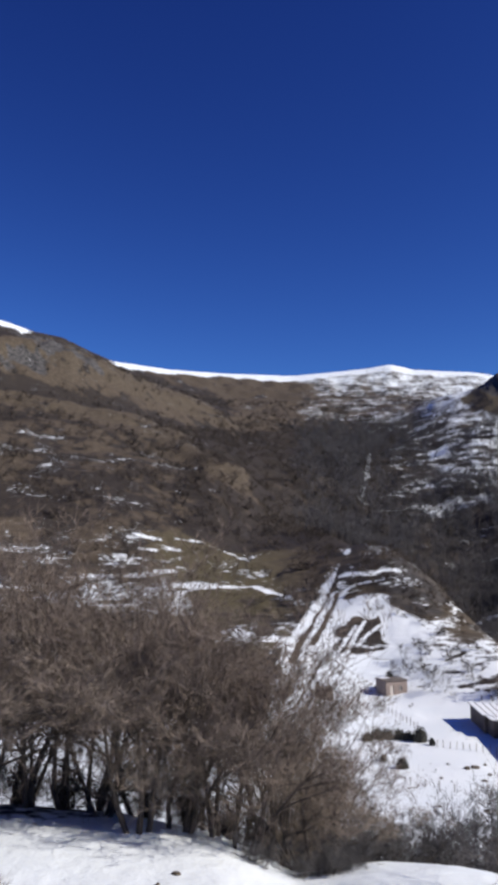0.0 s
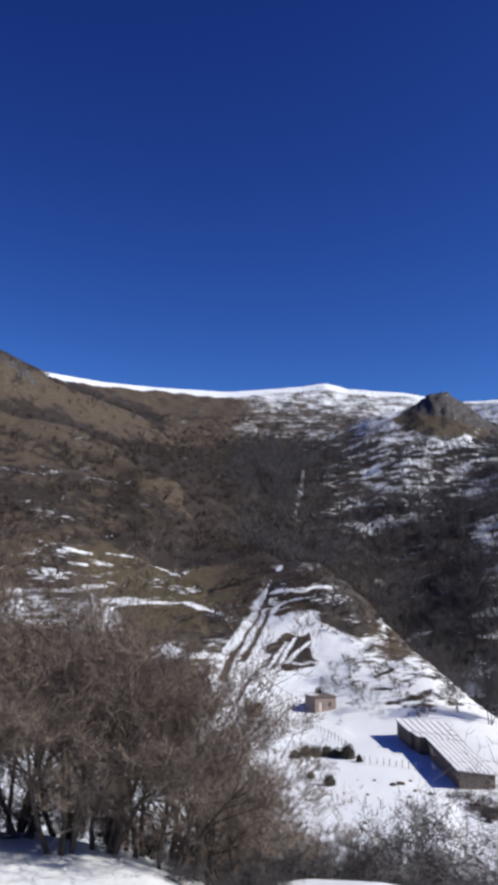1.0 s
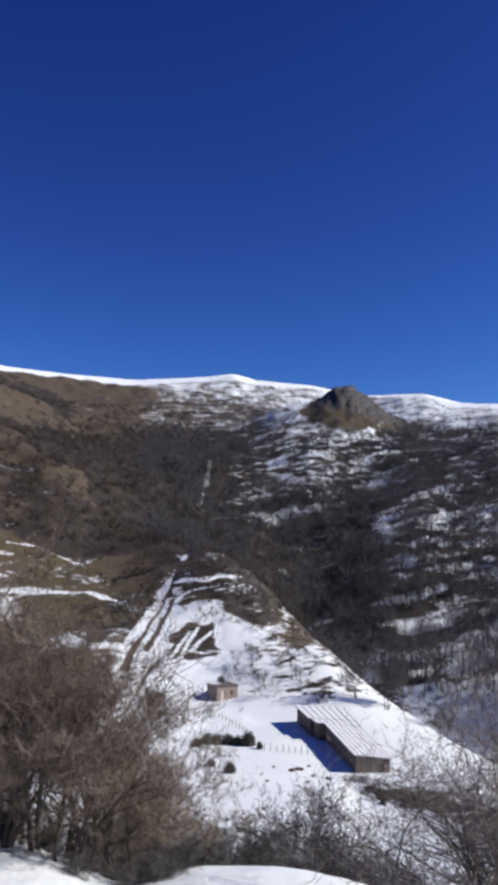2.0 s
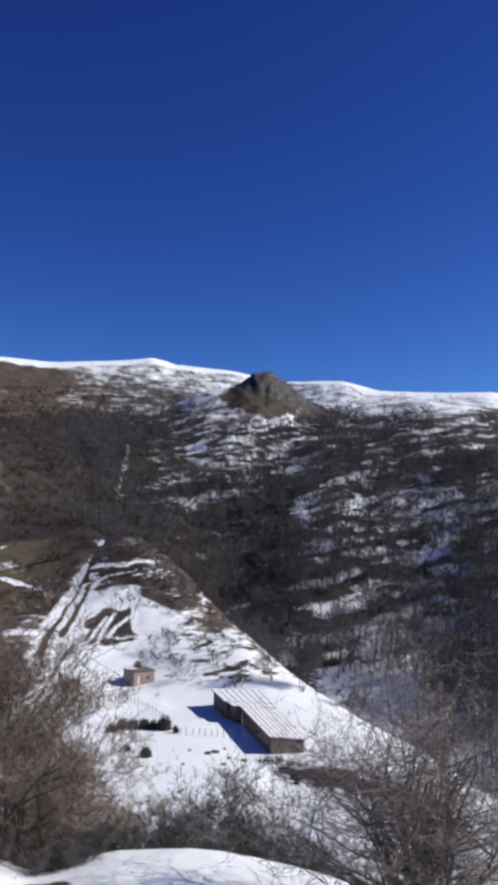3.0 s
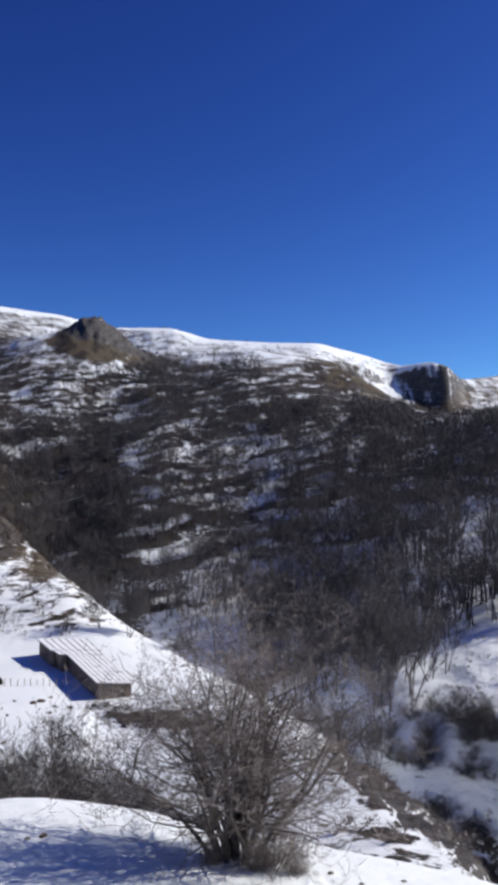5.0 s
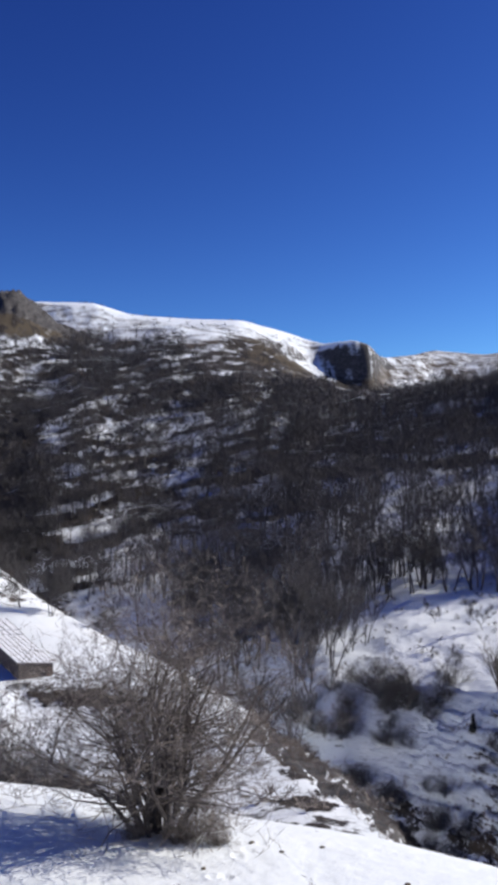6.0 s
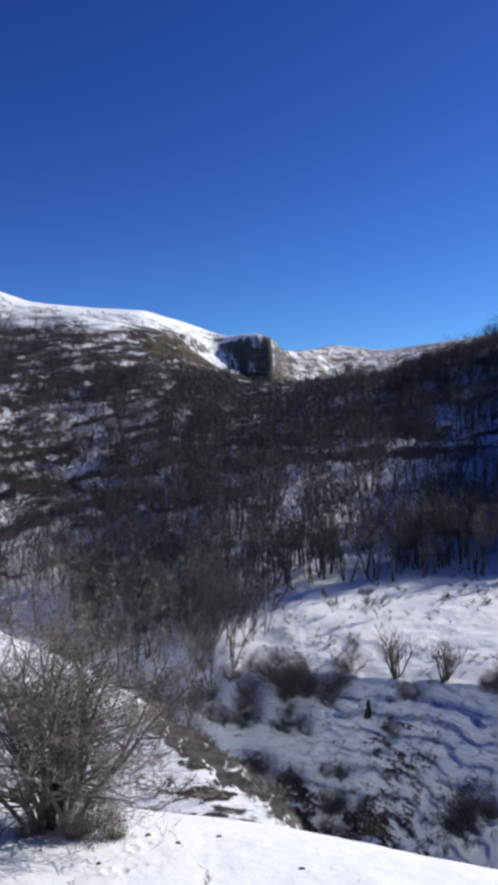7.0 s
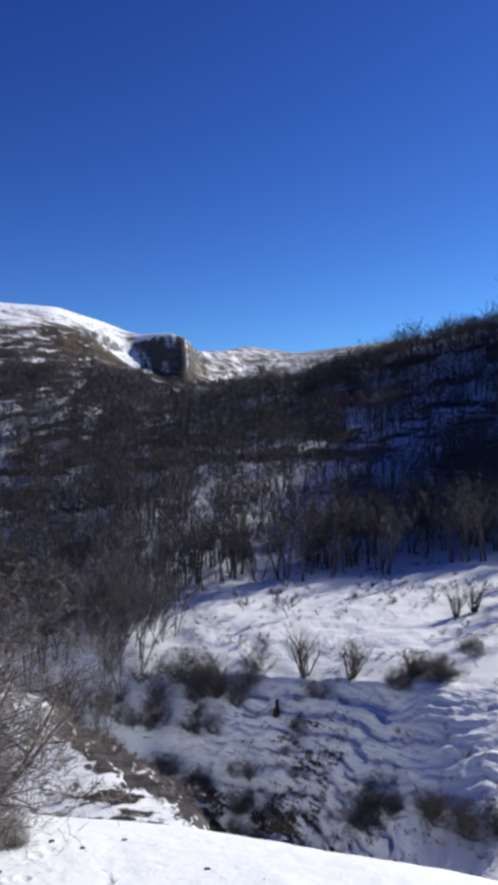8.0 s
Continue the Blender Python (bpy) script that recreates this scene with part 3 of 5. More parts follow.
def ground_material():
    m, nt, bsdf = material("ground")
    cover = node(nt, "ShaderNodeAttribute", attribute_name="cover")
    tone = node(nt, "ShaderNodeAttribute", attribute_name="tone")
    rgb = node(nt, "ShaderNodeSeparateColor", {0: cover.outputs["Color"]})
    tn = node(nt, "ShaderNodeSeparateColor", {0: tone.outputs["Color"]})
    pos = node(nt, "ShaderNodeNewGeometry").outputs["Position"]
    coarse, mid, fine, tiny = noise_of(nt, 0.05, 6, 0.6, pos), noise_of(nt, 0.4, 6, 0.65, pos), noise_of(nt, 2.2, 5, 0.6, pos), noise_of(nt, 14, 4, 0.6, pos)
    grass = mixed(nt, ramp(nt, mid, 0.35, 0.7), (0.064, 0.048, 0.036), (0.122, 0.093, 0.066))
    grass = mixed(nt, calc(nt, "MULTIPLY", tn.outputs[0], 0.8), grass, mixed(nt, ramp(nt, fine, 0.3, 0.7), (0.072, 0.060, 0.032), (0.125, 0.104, 0.055)))
    brush = mixed(nt, ramp(nt, fine, 0.35, 0.7), (0.024, 0.019, 0.016), (0.058, 0.046, 0.036))
    sf = ramp(nt, calc(nt, "ADD", rgb.outputs[1], calc(nt, "MULTIPLY", calc(nt, "SUBTRACT", mid, 0.5), 1.1)), 0.4, 0.62)
    soil = mixed(nt, sf, grass, brush)
    stone = mixed(nt, ramp(nt, mid, 0.35, 0.65), (0.035, 0.034, 0.034), (0.115, 0.105, 0.098))
    soil = mixed(nt, ramp(nt, rgb.outputs[2], 0.35, 0.65), soil, stone)
    white = mixed(nt, ramp(nt, coarse, 0.3, 0.7), (0.81, 0.852, 0.88), (0.888, 0.912, 0.922))
    ledge_at = node(nt, "ShaderNodeMapping", {"Vector": pos, "Scale": (0.3, 0.3, 1.9)}).outputs[0]
    ledge = noise_of(nt, 1.0, 5, 0.6, ledge_at)
    distance = node(nt, "ShaderNodeVectorMath", {0: pos}, operation="LENGTH").outputs["Value"]
    away = ramp(nt, distance, 85, 115)  # ledges belong to the hillsides, not to the shelf by the viewer
    wob = calc(nt, "ADD", calc(nt, "MULTIPLY", calc(nt, "SUBTRACT", mid, 0.5), 0.5), calc(nt, "MULTIPLY", calc(nt, "SUBTRACT", fine, 0.5), 0.45))
    wob = calc(nt, "ADD", wob, calc(nt, "MULTIPLY", calc(nt, "MULTIPLY", calc(nt, "SUBTRACT", ledge, 0.5), 0.75), away))
    patch = noise_of(nt, 1.0, 5, 0.65, node(nt, "ShaderNodeMapping", {"Vector": pos, "Scale": (0.035, 0.035, 0.30)}).outputs[0])
    wob = calc(nt, "ADD", wob, calc(nt, "MULTIPLY", calc(nt, "MULTIPLY", calc(nt, "SUBTRACT", patch, 0.5), 0.8), ramp(nt, distance, 500, 750)))
    cover_sum = calc(nt, "ADD", rgb.outputs[0], wob)
    far_away = ramp(nt, distance, 380, 760)  # thin far snow lets the grass through
    cut = node(nt, "ShaderNodeMix", {0: far_away, 2: ramp(nt, cover_sum, 0.44, 0.56), 3: ramp(nt, cover_sum, 0.34, 0.72)}, data_type="FLOAT").outputs[0]
    nt.links.new(mixed(nt, cut, soil, white), bsdf.inputs["Base Color"])
    bsdf.inputs["Roughness"].default_value = 0.75
    bsdf.inputs["Specular IOR Level"].default_value = 0.2
    h = calc(nt, "ADD", calc(nt, "MULTIPLY", fine, 0.32), calc(nt, "MULTIPLY", tiny, 0.05))
    h = calc(nt, "ADD", h, calc(nt, "MULTIPLY", calc(nt, "MULTIPLY", ledge, 3.6), calc(nt, "MULTIPLY", away, rgb.outputs[1])))
    b = node(nt, "ShaderNodeBump", {"Height": h, "Strength": 0.5, "Distance": 0.35})
    nt.links.new(b.outputs[0], bsdf.inputs["Normal"])
    return m


GROUND = ground_material()
BARK = simple("bark", (0.115, 0.092, 0.074), (0.045, 0.036, 0.030), 3.0, 0.9)
TWIG = simple("twig", (0.232, 0.180, 0.144), (0.100, 0.078, 0.064), 0.6, 0.9, 0.0)
PALE_TWIG = simple("pale_twig", (0.300, 0.238, 0.186), (0.128, 0.102, 0.082), 0.6, 0.9, 0.0)
HAZEL = simple("hazel_twig", (0.310, 0.268, 0.236), (0.140, 0.120, 0.106), 0.8, 0.9, 0.0)
HAZEL_BARK = simple("hazel_bark", (0.150, 0.124, 0.108), (0.062, 0.052, 0.046), 2.0, 0.85)
WOODS = simple("wood_far", (0.132, 0.121, 0.118), (0.072, 0.068, 0.069), 0.03, 0.95, 0.0)

SCRUB = simple("scrub", (0.100, 0.077, 0.060), (0.046, 0.036, 0.030), 0.05, 0.95, 0.0)


# ---- meshes ----
def part(name, bm, mat, parent, label=""):
    me = bpy.data.meshes.new(name)
    bmesh.ops.recalc_face_normals(bm, faces=bm.faces)
    bm.to_mesh(me)
    bm.free()
    me.materials.append(mat)
    ob = new(name, me)
    ob.parent = parent
    return tagged(ob, label)


def fast_mesh(name, co, tris, mat, smooth=False):
    """A mesh straight from arrays of points and triangles or quads."""
    me = bpy.data.meshes.new(name)
    k = tris.shape[1]
    me.vertices.add(len(co))
    me.vertices.foreach_set("co", np.ascontiguousarray(co, np.float32).ravel())
    me.loops.add(tris.size)
    me.loops.foreach_set("vertex_index", np.ascontiguousarray(tris, np.int32).ravel())
    me.polygons.add(len(tris))
    me.polygons.foreach_set("loop_start", np.arange(0, tris.size, k, dtype=np.int32))
    me.polygons.foreach_set("loop_total", np.full(len(tris), k, np.int32))
    me.polygons.foreach_set("use_smooth", np.full(len(tris), smooth, bool))
    me.update(calc_edges=True)
    me.materials.append(mat)
    return new(name, me)


na, nr = GZ.shape
ids = np.arange(na * nr).reshape(na, nr)
nxt = np.vstack([ids[1:-1], ids[:1]])
quads = np.stack([ids[:-1, :-1], ids[:-1, 1:], nxt[:, 1:], nxt[:, :-1]], -1).reshape(-1, 4)
ground = tagged(fast_mesh("ground", np.stack([GX, GY, GZ], -1).reshape(-1, 3), quads[:, ::-1], GROUND, True),
                "snow-patched mountain valley ground with dry grass and scrub", "ground", kind="structure")
for name, fields in (("cover", (snow, scrub, rock)), ("tone", (olive, olive, olive))):
    a = ground.data.color_attributes.new(name, "FLOAT_COLOR", "POINT")
    a.data.foreach_set("color", np.stack([*(np.clip(f, 0, 1) for f in fields), np.ones_like(GZ)], -1).astype(np.float32).ravel())


# ---- bare trees ----
def grow(seed, height, stems=1, spread=0.35, levels=4, forks=3, curl=0.25, low=0.25, lean=(0, 0), fan=None, girth=0.011, foot=0.35):
    """Limbs of a bare tree as rows of start, end, two radii and level."""
    rng = random.Random(seed)
    rows, mark = [], [0]

    def limb(p, d, length, rad, level):
        pieces = max(2, 4 - level)
        if level == 1:
            mark[0] += 1
        q, segs = p.copy(), []
        for k in range(pieces):
            d = (d + Vector((rng.gauss(0, curl), rng.gauss(0, curl), rng.gauss(0.06, curl * 0.5))) * (0.6 if level == 0 else 1)).normalized()
            e = q + d * (length / pieces)
            r0, r1 = rad * (1 - 0.75 * k / pieces), rad * (1 - 0.75 * (k + 1) / pieces)
            rows.append((*q, *e, r0, r1, level, mark[0]))
            segs.append((q.copy(), e.copy(), d.copy(), r1))
            q = e
        if level >= levels:
            return
        n = forks + (1 if rng.random() < 0.5 else 0) + (2 if level == 0 else 0)
        for k in range(n):
            u = (low if level == 0 else 0.2) + (1 - (low if level == 0 else 0.2)) * (k + rng.random()) / n
            s = segs[min(int(u * pieces), pieces - 1)]
            f = u * pieces - int(u * pieces)
            side = Vector((rng.gauss(0, 1), rng.gauss(0, 1), rng.gauss(0.25, 0.5))).normalized()
            dd = (s[2] * (1 - spread) + side * (spread + 0.25)).normalized()
            limb(s[0].lerp(s[1], min(f, 1)), dd, length * rng.uniform(0.45, 0.72), max(s[3] * 0.7, rad * 0.3), level + 1)

    for k in range(stems):
        ang, off = rng.uniform(0, 6.28), (0 if stems == 1 else rng.uniform(0.05, foot) * height / 5)
        out = (spread if fan is None else fan) * (stems > 1) * rng.uniform(0.25, 1.5)
        d = Vector((math.cos(ang) * out + lean[0], math.sin(ang) * out + lean[1], 1)).normalized()
        limb(Vector((math.cos(ang) * off, math.sin(ang) * off, -0.25)), d, height * rng.uniform(0.55, 0.75), height * (0.02 if stems == 1 else girth), 0)
    return np.array(rows)


def tubes(rows, sides, thick=1.0):
    """Tapered tubes round the rows of grow(): points and quads."""
    p0, p1, r0, r1 = rows[:, 0:3], rows[:, 3:6], rows[:, 6] * thick, rows[:, 7] * thick
    d = p1 - p0
    d /= np.linalg.norm(d, axis=1, keepdims=True) + 1e-9
    a = np.cross(d, np.where(np.abs(d[:, 2:3]) < 0.9, [[0, 0, 1.0]], [[1.0, 0, 0]]))
    a /= np.linalg.norm(a, axis=1, keepdims=True) + 1e-9
    b = np.cross(d, a)
    ang = np.arange(sides) * 2 * np.pi / sides
    ring = np.cos(ang)[None, :, None] * a[:, None] + np.sin(ang)[None, :, None] * b[:, None]
    co = np.concatenate([p0[:, None] + ring * r0[:, None, None], p1[:, None] + ring * r1[:, None, None]], 1)
    k = np.arange(sides)
    q = np.stack([k, (k + 1) % sides, (k + 1) % sides + sides, k + sides], -1)
    f = q[None] + (np.arange(len(rows)) * 2 * sides)[:, None, None]
    return co.reshape(-1, 3), f.reshape(-1, 4)


def blades(rows, thick=1.0):
    """One thin triangle for each row of twigs, two crossed for more body."""
    p0, p1, r = rows[:, 0:3], rows[:, 3:6], rows[:, 6:7] * thick
    d = p1 - p0
    a = np.cross(d, np.random.default_rng(5).normal(size=d.shape))
    a /= np.linalg.norm(a, axis=1, keepdims=True) + 1e-9
    co = np.stack([p0 - a * r, p0 + a * r, p1], 1)
    return co.reshape(-1, 3), np.arange(len(rows) * 3).reshape(-1, 3)


def spray(rows, count, length, width, seed, rise=0.6):
    """Loose twigs standing off the rows of limbs."""
    rng = np.random.default_rng(seed)
    pick = rows[rng.integers(0, len(rows), count)]
    start = pick[:, 0:3] + (pick[:, 3:6] - pick[:, 0:3]) * rng.random((count, 1))
    along_limb = pick[:, 3:6] - pick[:, 0:3]
    along_limb /= np.linalg.norm(along_limb, axis=1, keepdims=True) + 1e-9
    way = rng.normal(size=(count, 3)) * 0.8 + along_limb + [0, 0, rise]
    way /= np.linalg.norm(way, axis=1, keepdims=True)
    return np.concatenate([start, start + way * length * rng.uniform(0.5, 1.3, (count, 1)), np.full((count, 1), width), np.zeros((count, 3))], 1)


def merged(*pieces):
    cos, tris, base = [], [], 0
    for c, t in pieces:
        if t.shape[1] == 4:
            t = np.concatenate([t[:, [0, 1, 2]], t[:, [0, 2, 3]]])
        cos.append(c)
        tris.append(t + base)
        base += len(c)
    return np.concatenate(cos), np.concatenate(tris)


def wood_template(seed, height, twigs=270, wide=1.15, light=False):
    stems = 1 if light else 1 + seed % 2
    g = grow(seed, height, stems, 0.40, 2, 4, 0.09, 0.46, girth=0.015, foot=0.4, fan=0.16)
    stem = g[g[:, 8] < 1]
    trunk = blades(np.concatenate([stem, stem]), 1.2) if light else tubes(stem, 3, 1.0)
    limbs = g[g[:, 8] >= 1]
    fine = spray(limbs[limbs[:, 2] > 0.3 * height], twigs, height * (0.105 if light else 0.095), height * (0.0050 if light else 0.0036) * wide, seed, 0.5)
    return merged(trunk, blades(g[g[:, 8] == 1], 1.0), blades(fine))


def bush_template(seed, height, twigs=46):
    g = grow(seed, height, 3, 0.6, 1, 3, 0.2, 0.1)
    return merged(blades(g, 1.6), blades(spray(g, twigs, height * 0.3, height * 0.022, seed, 0.3)))


TREES = [wood_template(100 + k, 10.0) for k in range(7)]
LIGHT_TREES = [wood_template(120 + k, 10.0, 105, 1.75, True) for k in range(5)]
BUSHES = [bush_template(200 + k, 10.0) for k in range(5)]


def woodland(name, label, seed, count, a0, a1, r0, r1, accept, tall, mat, stock):
    """Bare trees or bushes scattered over a stretch of hillside, as one mass."""
    rng = np.random.default_rng(seed)
    az, r = rng.uniform(a0, a1, count), np.sqrt(rng.uniform(r0 ** 2, r1 ** 2, count))
    x, y = r * np.sin(np.radians(az)), r * np.cos(np.radians(az))
    z = ground_at(x, y)
    el = np.degrees(np.arctan2(z - EYE, r))
    keep = rng.random(count) < accept(az, el, r, x, y)
    x, y, z, r = x[keep], y[keep], z[keep], r[keep]
    cos, tris, base = [], [], 0
    for k in range(len(x)):
        kinds = LIGHT_TREES if stock is TREES and r[k] > 470 else stock
        c, t = kinds[rng.integers(len(kinds))]
        s, w, a = rng.uniform(*tall) / 10, rng.uniform(1.0, 1.5), rng.uniform(0, 6.28)
        ca, sa = math.cos(a) * s * w, math.sin(a) * s * w
        cos.append(np.stack([c[:, 0] * ca - c[:, 1] * sa + x[k], c[:, 0] * sa + c[:, 1] * ca + y[k], c[:, 2] * s + z[k]], -1))
        tris.append(t + base)
        base += len(c)
    ob = fast_mesh(name, np.concatenate(cos), np.concatenate(tris), mat)
    return tagged(ob, label, "trees", kind="stuff")


def right_woods(a, e, r, x, y):
    g = grain(x / 25, y / 25, 94, 3)
    gap = sun_band(x, y, ground_at(x, y))
    crest = np.interp(a, [8, 11.5, 13.5, 16, 20.7, 28, 34], [320, 292, 262, 215, 174, 130, 100])
    d = np.clip(0.66 + 0.3 * g - 1.8 * gap, 0.10, 1) * (r > np.where(a > 30.8, 178, np.maximum(200, crest + 38)))
    d = np.maximum(d, np.where(r < 320, np.clip(0.2 - 0.6 * gap, 0.04, 0.5), np.where(r < 400, 0.66, 0.8)) * ((a > 36) & (r > 205 + 22 * g)))
    d = np.where((a > 63) & (r < 205), 0.0, d)
    d = np.maximum(d, 0.26 * (a > 30.8) * (a < 42) * (r > 180) * (e > -11.5 + g))
    behind = np.interp(a, [20, 28, 33, 35.5, 37, 39.8, 44, 49, 52, 59, 66, 76, 90], [835, 800, 780, 735, 670, 590, 485, 442, 428, 420, 414, 400, 390])
    d *= r < behind
    d *= 1 - 0.25 * (a > 64.5) * (r > 230)
    d *= 1 - step(7.4, 8.4, e + 0.5 * g) * (a < 37)
    d *= 1 - 0.9 * step(20, 22, a) * (1 - step(27.5, 29, a)) * (e < -8.6 + g)
    d *= 1 - ((a > 30) & (a < 40.5) & (e > np.interp(a, [30, 37, 40], [5.6, 4.9, 4.0]) + 0.6 * g)) * 0.96
    return d * np.clip((a - 2.5) / 4, 0, 1) * (1 - 0.5 * ((a > 9) & (a < 20) & (e > 3.8))) * ((a > 8) | (r > 370))


def valley_bush(a, e, r, x, y):
    g = grain(x / 30, y / 30, 93, 4)
    spur = np.interp(e, [-25, -8, -4.3, 0.5, 12], [0.5, 2.2, 4.2, 6.6, 7])
    d = np.clip(0.42 + 1.2 * g, 0.04, 1) * (a < spur)
    inner = (r > 325) & (e < 8.2 + g) & (e > 0.5) & (a > -5 + 3 * g)
    d = np.where(inner, np.clip(0.95 + g, 0, 1), d)
    d *= 1 - 0.8 * ((a > -6) & (a < 2.6) & (e < 1.2) & (r < 340))
    d *= 1 - 0.55 * ((e > 9) & (a < 4))
    return d * (1 - step(9, 12, a) * (e > 2)) * (1 - (a > 4.5) * (r < 345)) * (e < 13.5) * (1 - 0.5 * (e > 10.5))


def spur_bush(a, e, r, x, y):
    g = grain(x / 9, y / 9, 95, 3)
    d = ((a > 4.2) & (a < 14.3) & (e > -3.2 - 0.3 * (a - 4.2)) & (r < 335)) * np.clip(0.62 + g, 0, 1) * (np.abs(a - 6.6 - 0.45 * (e + 1)) > 0.9)
    d = d + ((a > 10.5) & (a < 24) & (e > -10.5) & (e < -5)) * np.clip(0.1 + 1.1 * g, 0, 0.7)
    return d * (r > 165)


def bank_bush(a, e, r, x, y):
    g = grain(x / 10, y / 10, 97, 3)
    d = ((r > 70) & (r < 121)) * np.clip(0.45 + 0.9 * g + 0.25 * np.clip((-17 - e) / 4, 0, 1), 0.03, 1) * np.where(a < 54, 1, 0.35)
    return d + 0 * r


def top_bush(a, e, r, x, y):
    return np.clip(-0.1 + 1.0 * grain(x / 20, y / 20, 99, 3), 0, 0.5) * (e > 7.8)


# bearings 63 to 92 lie out of view, planted to throw shade on the bench
woodland("woodland", "dark bare deciduous woodland on a steep snowy slope", 1, 24500, 3, 92, 178, 900, right_woods, (10.5, 16), WOODS, TREES)
woodland("scrub", "brown leafless scrub spread over the sunny hillside", 2, 10500, -20, 12, 140, 980, valley_bush, (2.5, 6.2), SCRUB, BUSHES)
woodland("scrub", "low brown bushes on the top of the farm spur", 3, 2800, 4, 25, 165, 335, spur_bush, (1.0, 2.8), SCRUB, BUSHES)
woodland("scrub", "dark leafless bushes on the shaded ravine bank", 4, 4600, 34, 66, 70, 145, bank_bush, (0.35, 1.3), TWIG, BUSHES)
woodland("scrub", "scattered dark bushes on the snowy heights", 5, 4200, 5, 38, 700, 1250, top_bush, (2, 4.5), WOODS, BUSHES)


def meadow_tuft(a, e, r, x, y):
    return np.clip(0.15 + 1.2 * grain(x / 6, y / 6, 101, 3), 0, 1)


def bench_tuft(a, e, r, x, y):
    return np.clip(0.12 + 1.1 * grain(x / 9, y / 9, 103, 3), 0, 1) * (r > 122) * (e > -14.5)


woodland("tufts", "dark low tufts on the snowy bench meadow", 9, 1300, 38, 66, 122, 200, bench_tuft, (0.5, 1.5), WOODS, BUSHES)
woodland("tufts", "dry grass tufts poking through meadow snow", 6, 1000, 4, 24, 88, 150, meadow_tuft, (0.15, 0.45), SCRUB, BUSHES)
woodland("scrub", "thin leafless scrub on the near flank of the spur", 7, 420, 22, 45, 33, 105, meadow_tuft, (0.6, 2.0), HAZEL, BUSHES)


def turf_tuft(a, e, r, x, y):
    over = e - np.interp(a, [34.2, 36.5, 38.8, 41.6, 44.2], [-17, -18.6, -19.8, -21.7, -23.9])
    return (np.abs(over + 0.6) < 0.85) * np.clip(0.6 + grain(x / 2, y / 2, 105, 3), 0, 1)


woodland("tufts", "grey dry grass and twigs on the crest of the spur", 10, 6500, 33, 44.6, 42, 112, turf_tuft, (0.15, 0.5), HAZEL, BUSHES[:2])


def earth_brush(a, e, r, x, y):
    return (r > np.interp(a, [16.8, 19.2, 22.2, 26], [119, 111.5, 104, 102])) * (r < np.interp(a, [16.8, 20.7, 26], [121, 118, 111])) * np.clip(0.5 + grain(x / 3, y / 3, 106, 3), 0, 1)


woodland("scrub", "brown brush over the earth bank below the barn", 11, 900, 17.4, 26, 101, 121, earth_brush, (0.4, 1.3), SCRUB, BUSHES)


def slope_woods(a, e, r, x, y):
    g = -sun_band(x, y, ground_at(x, y))
    crest = np.interp(a, [8, 11.5, 13.5, 16, 20.7, 28, 34], [320, 292, 262, 215, 174, 130, 100])
    d = np.clip(0.7 + 1.5 * g, 0.05, 1) * (r > np.maximum(200, crest + 40)) * (e > -9.7 + 0.6 * g) * (e < 5.5 + g) * (1 - 0.85 * ((a > 20) & (a < 30) & (e < 2.5) & (e > -7)))
    return d * step(12, 16, a) * (1 - step(36, 39, a))


woodland("woodland", "dense dark bare trees low on the wooded slope", 12, 2000, 12, 39, 200, 640, slope_woods, (8.5, 13), WOODS, TREES)


def crest_band(a, e, r, x, y):
    c = np.interp(a, [43, 49, 52, 55, 59, 63, 66], [500, 460, 445, 440, 435, 430, 428])
    return (np.abs(r - c) < 32) * 1.0


woodland("woodland", "dense low woodland along the dark hill crest", 8, 3000, 43, 66, 390, 540, crest_band, (5, 8.5), WOODS, TREES)


# ---- single trees and bushes ----
def empty(name, x, y, turn=0.0, sink=0.0, z=None):
    ob = new(name)
    ob.empty_display_size = 0.2
    ob.matrix_basis = pose(x, y, (float(ground_at(x, y)[0]) if z is None else z) - sink, 0, 0, turn)
    return ob


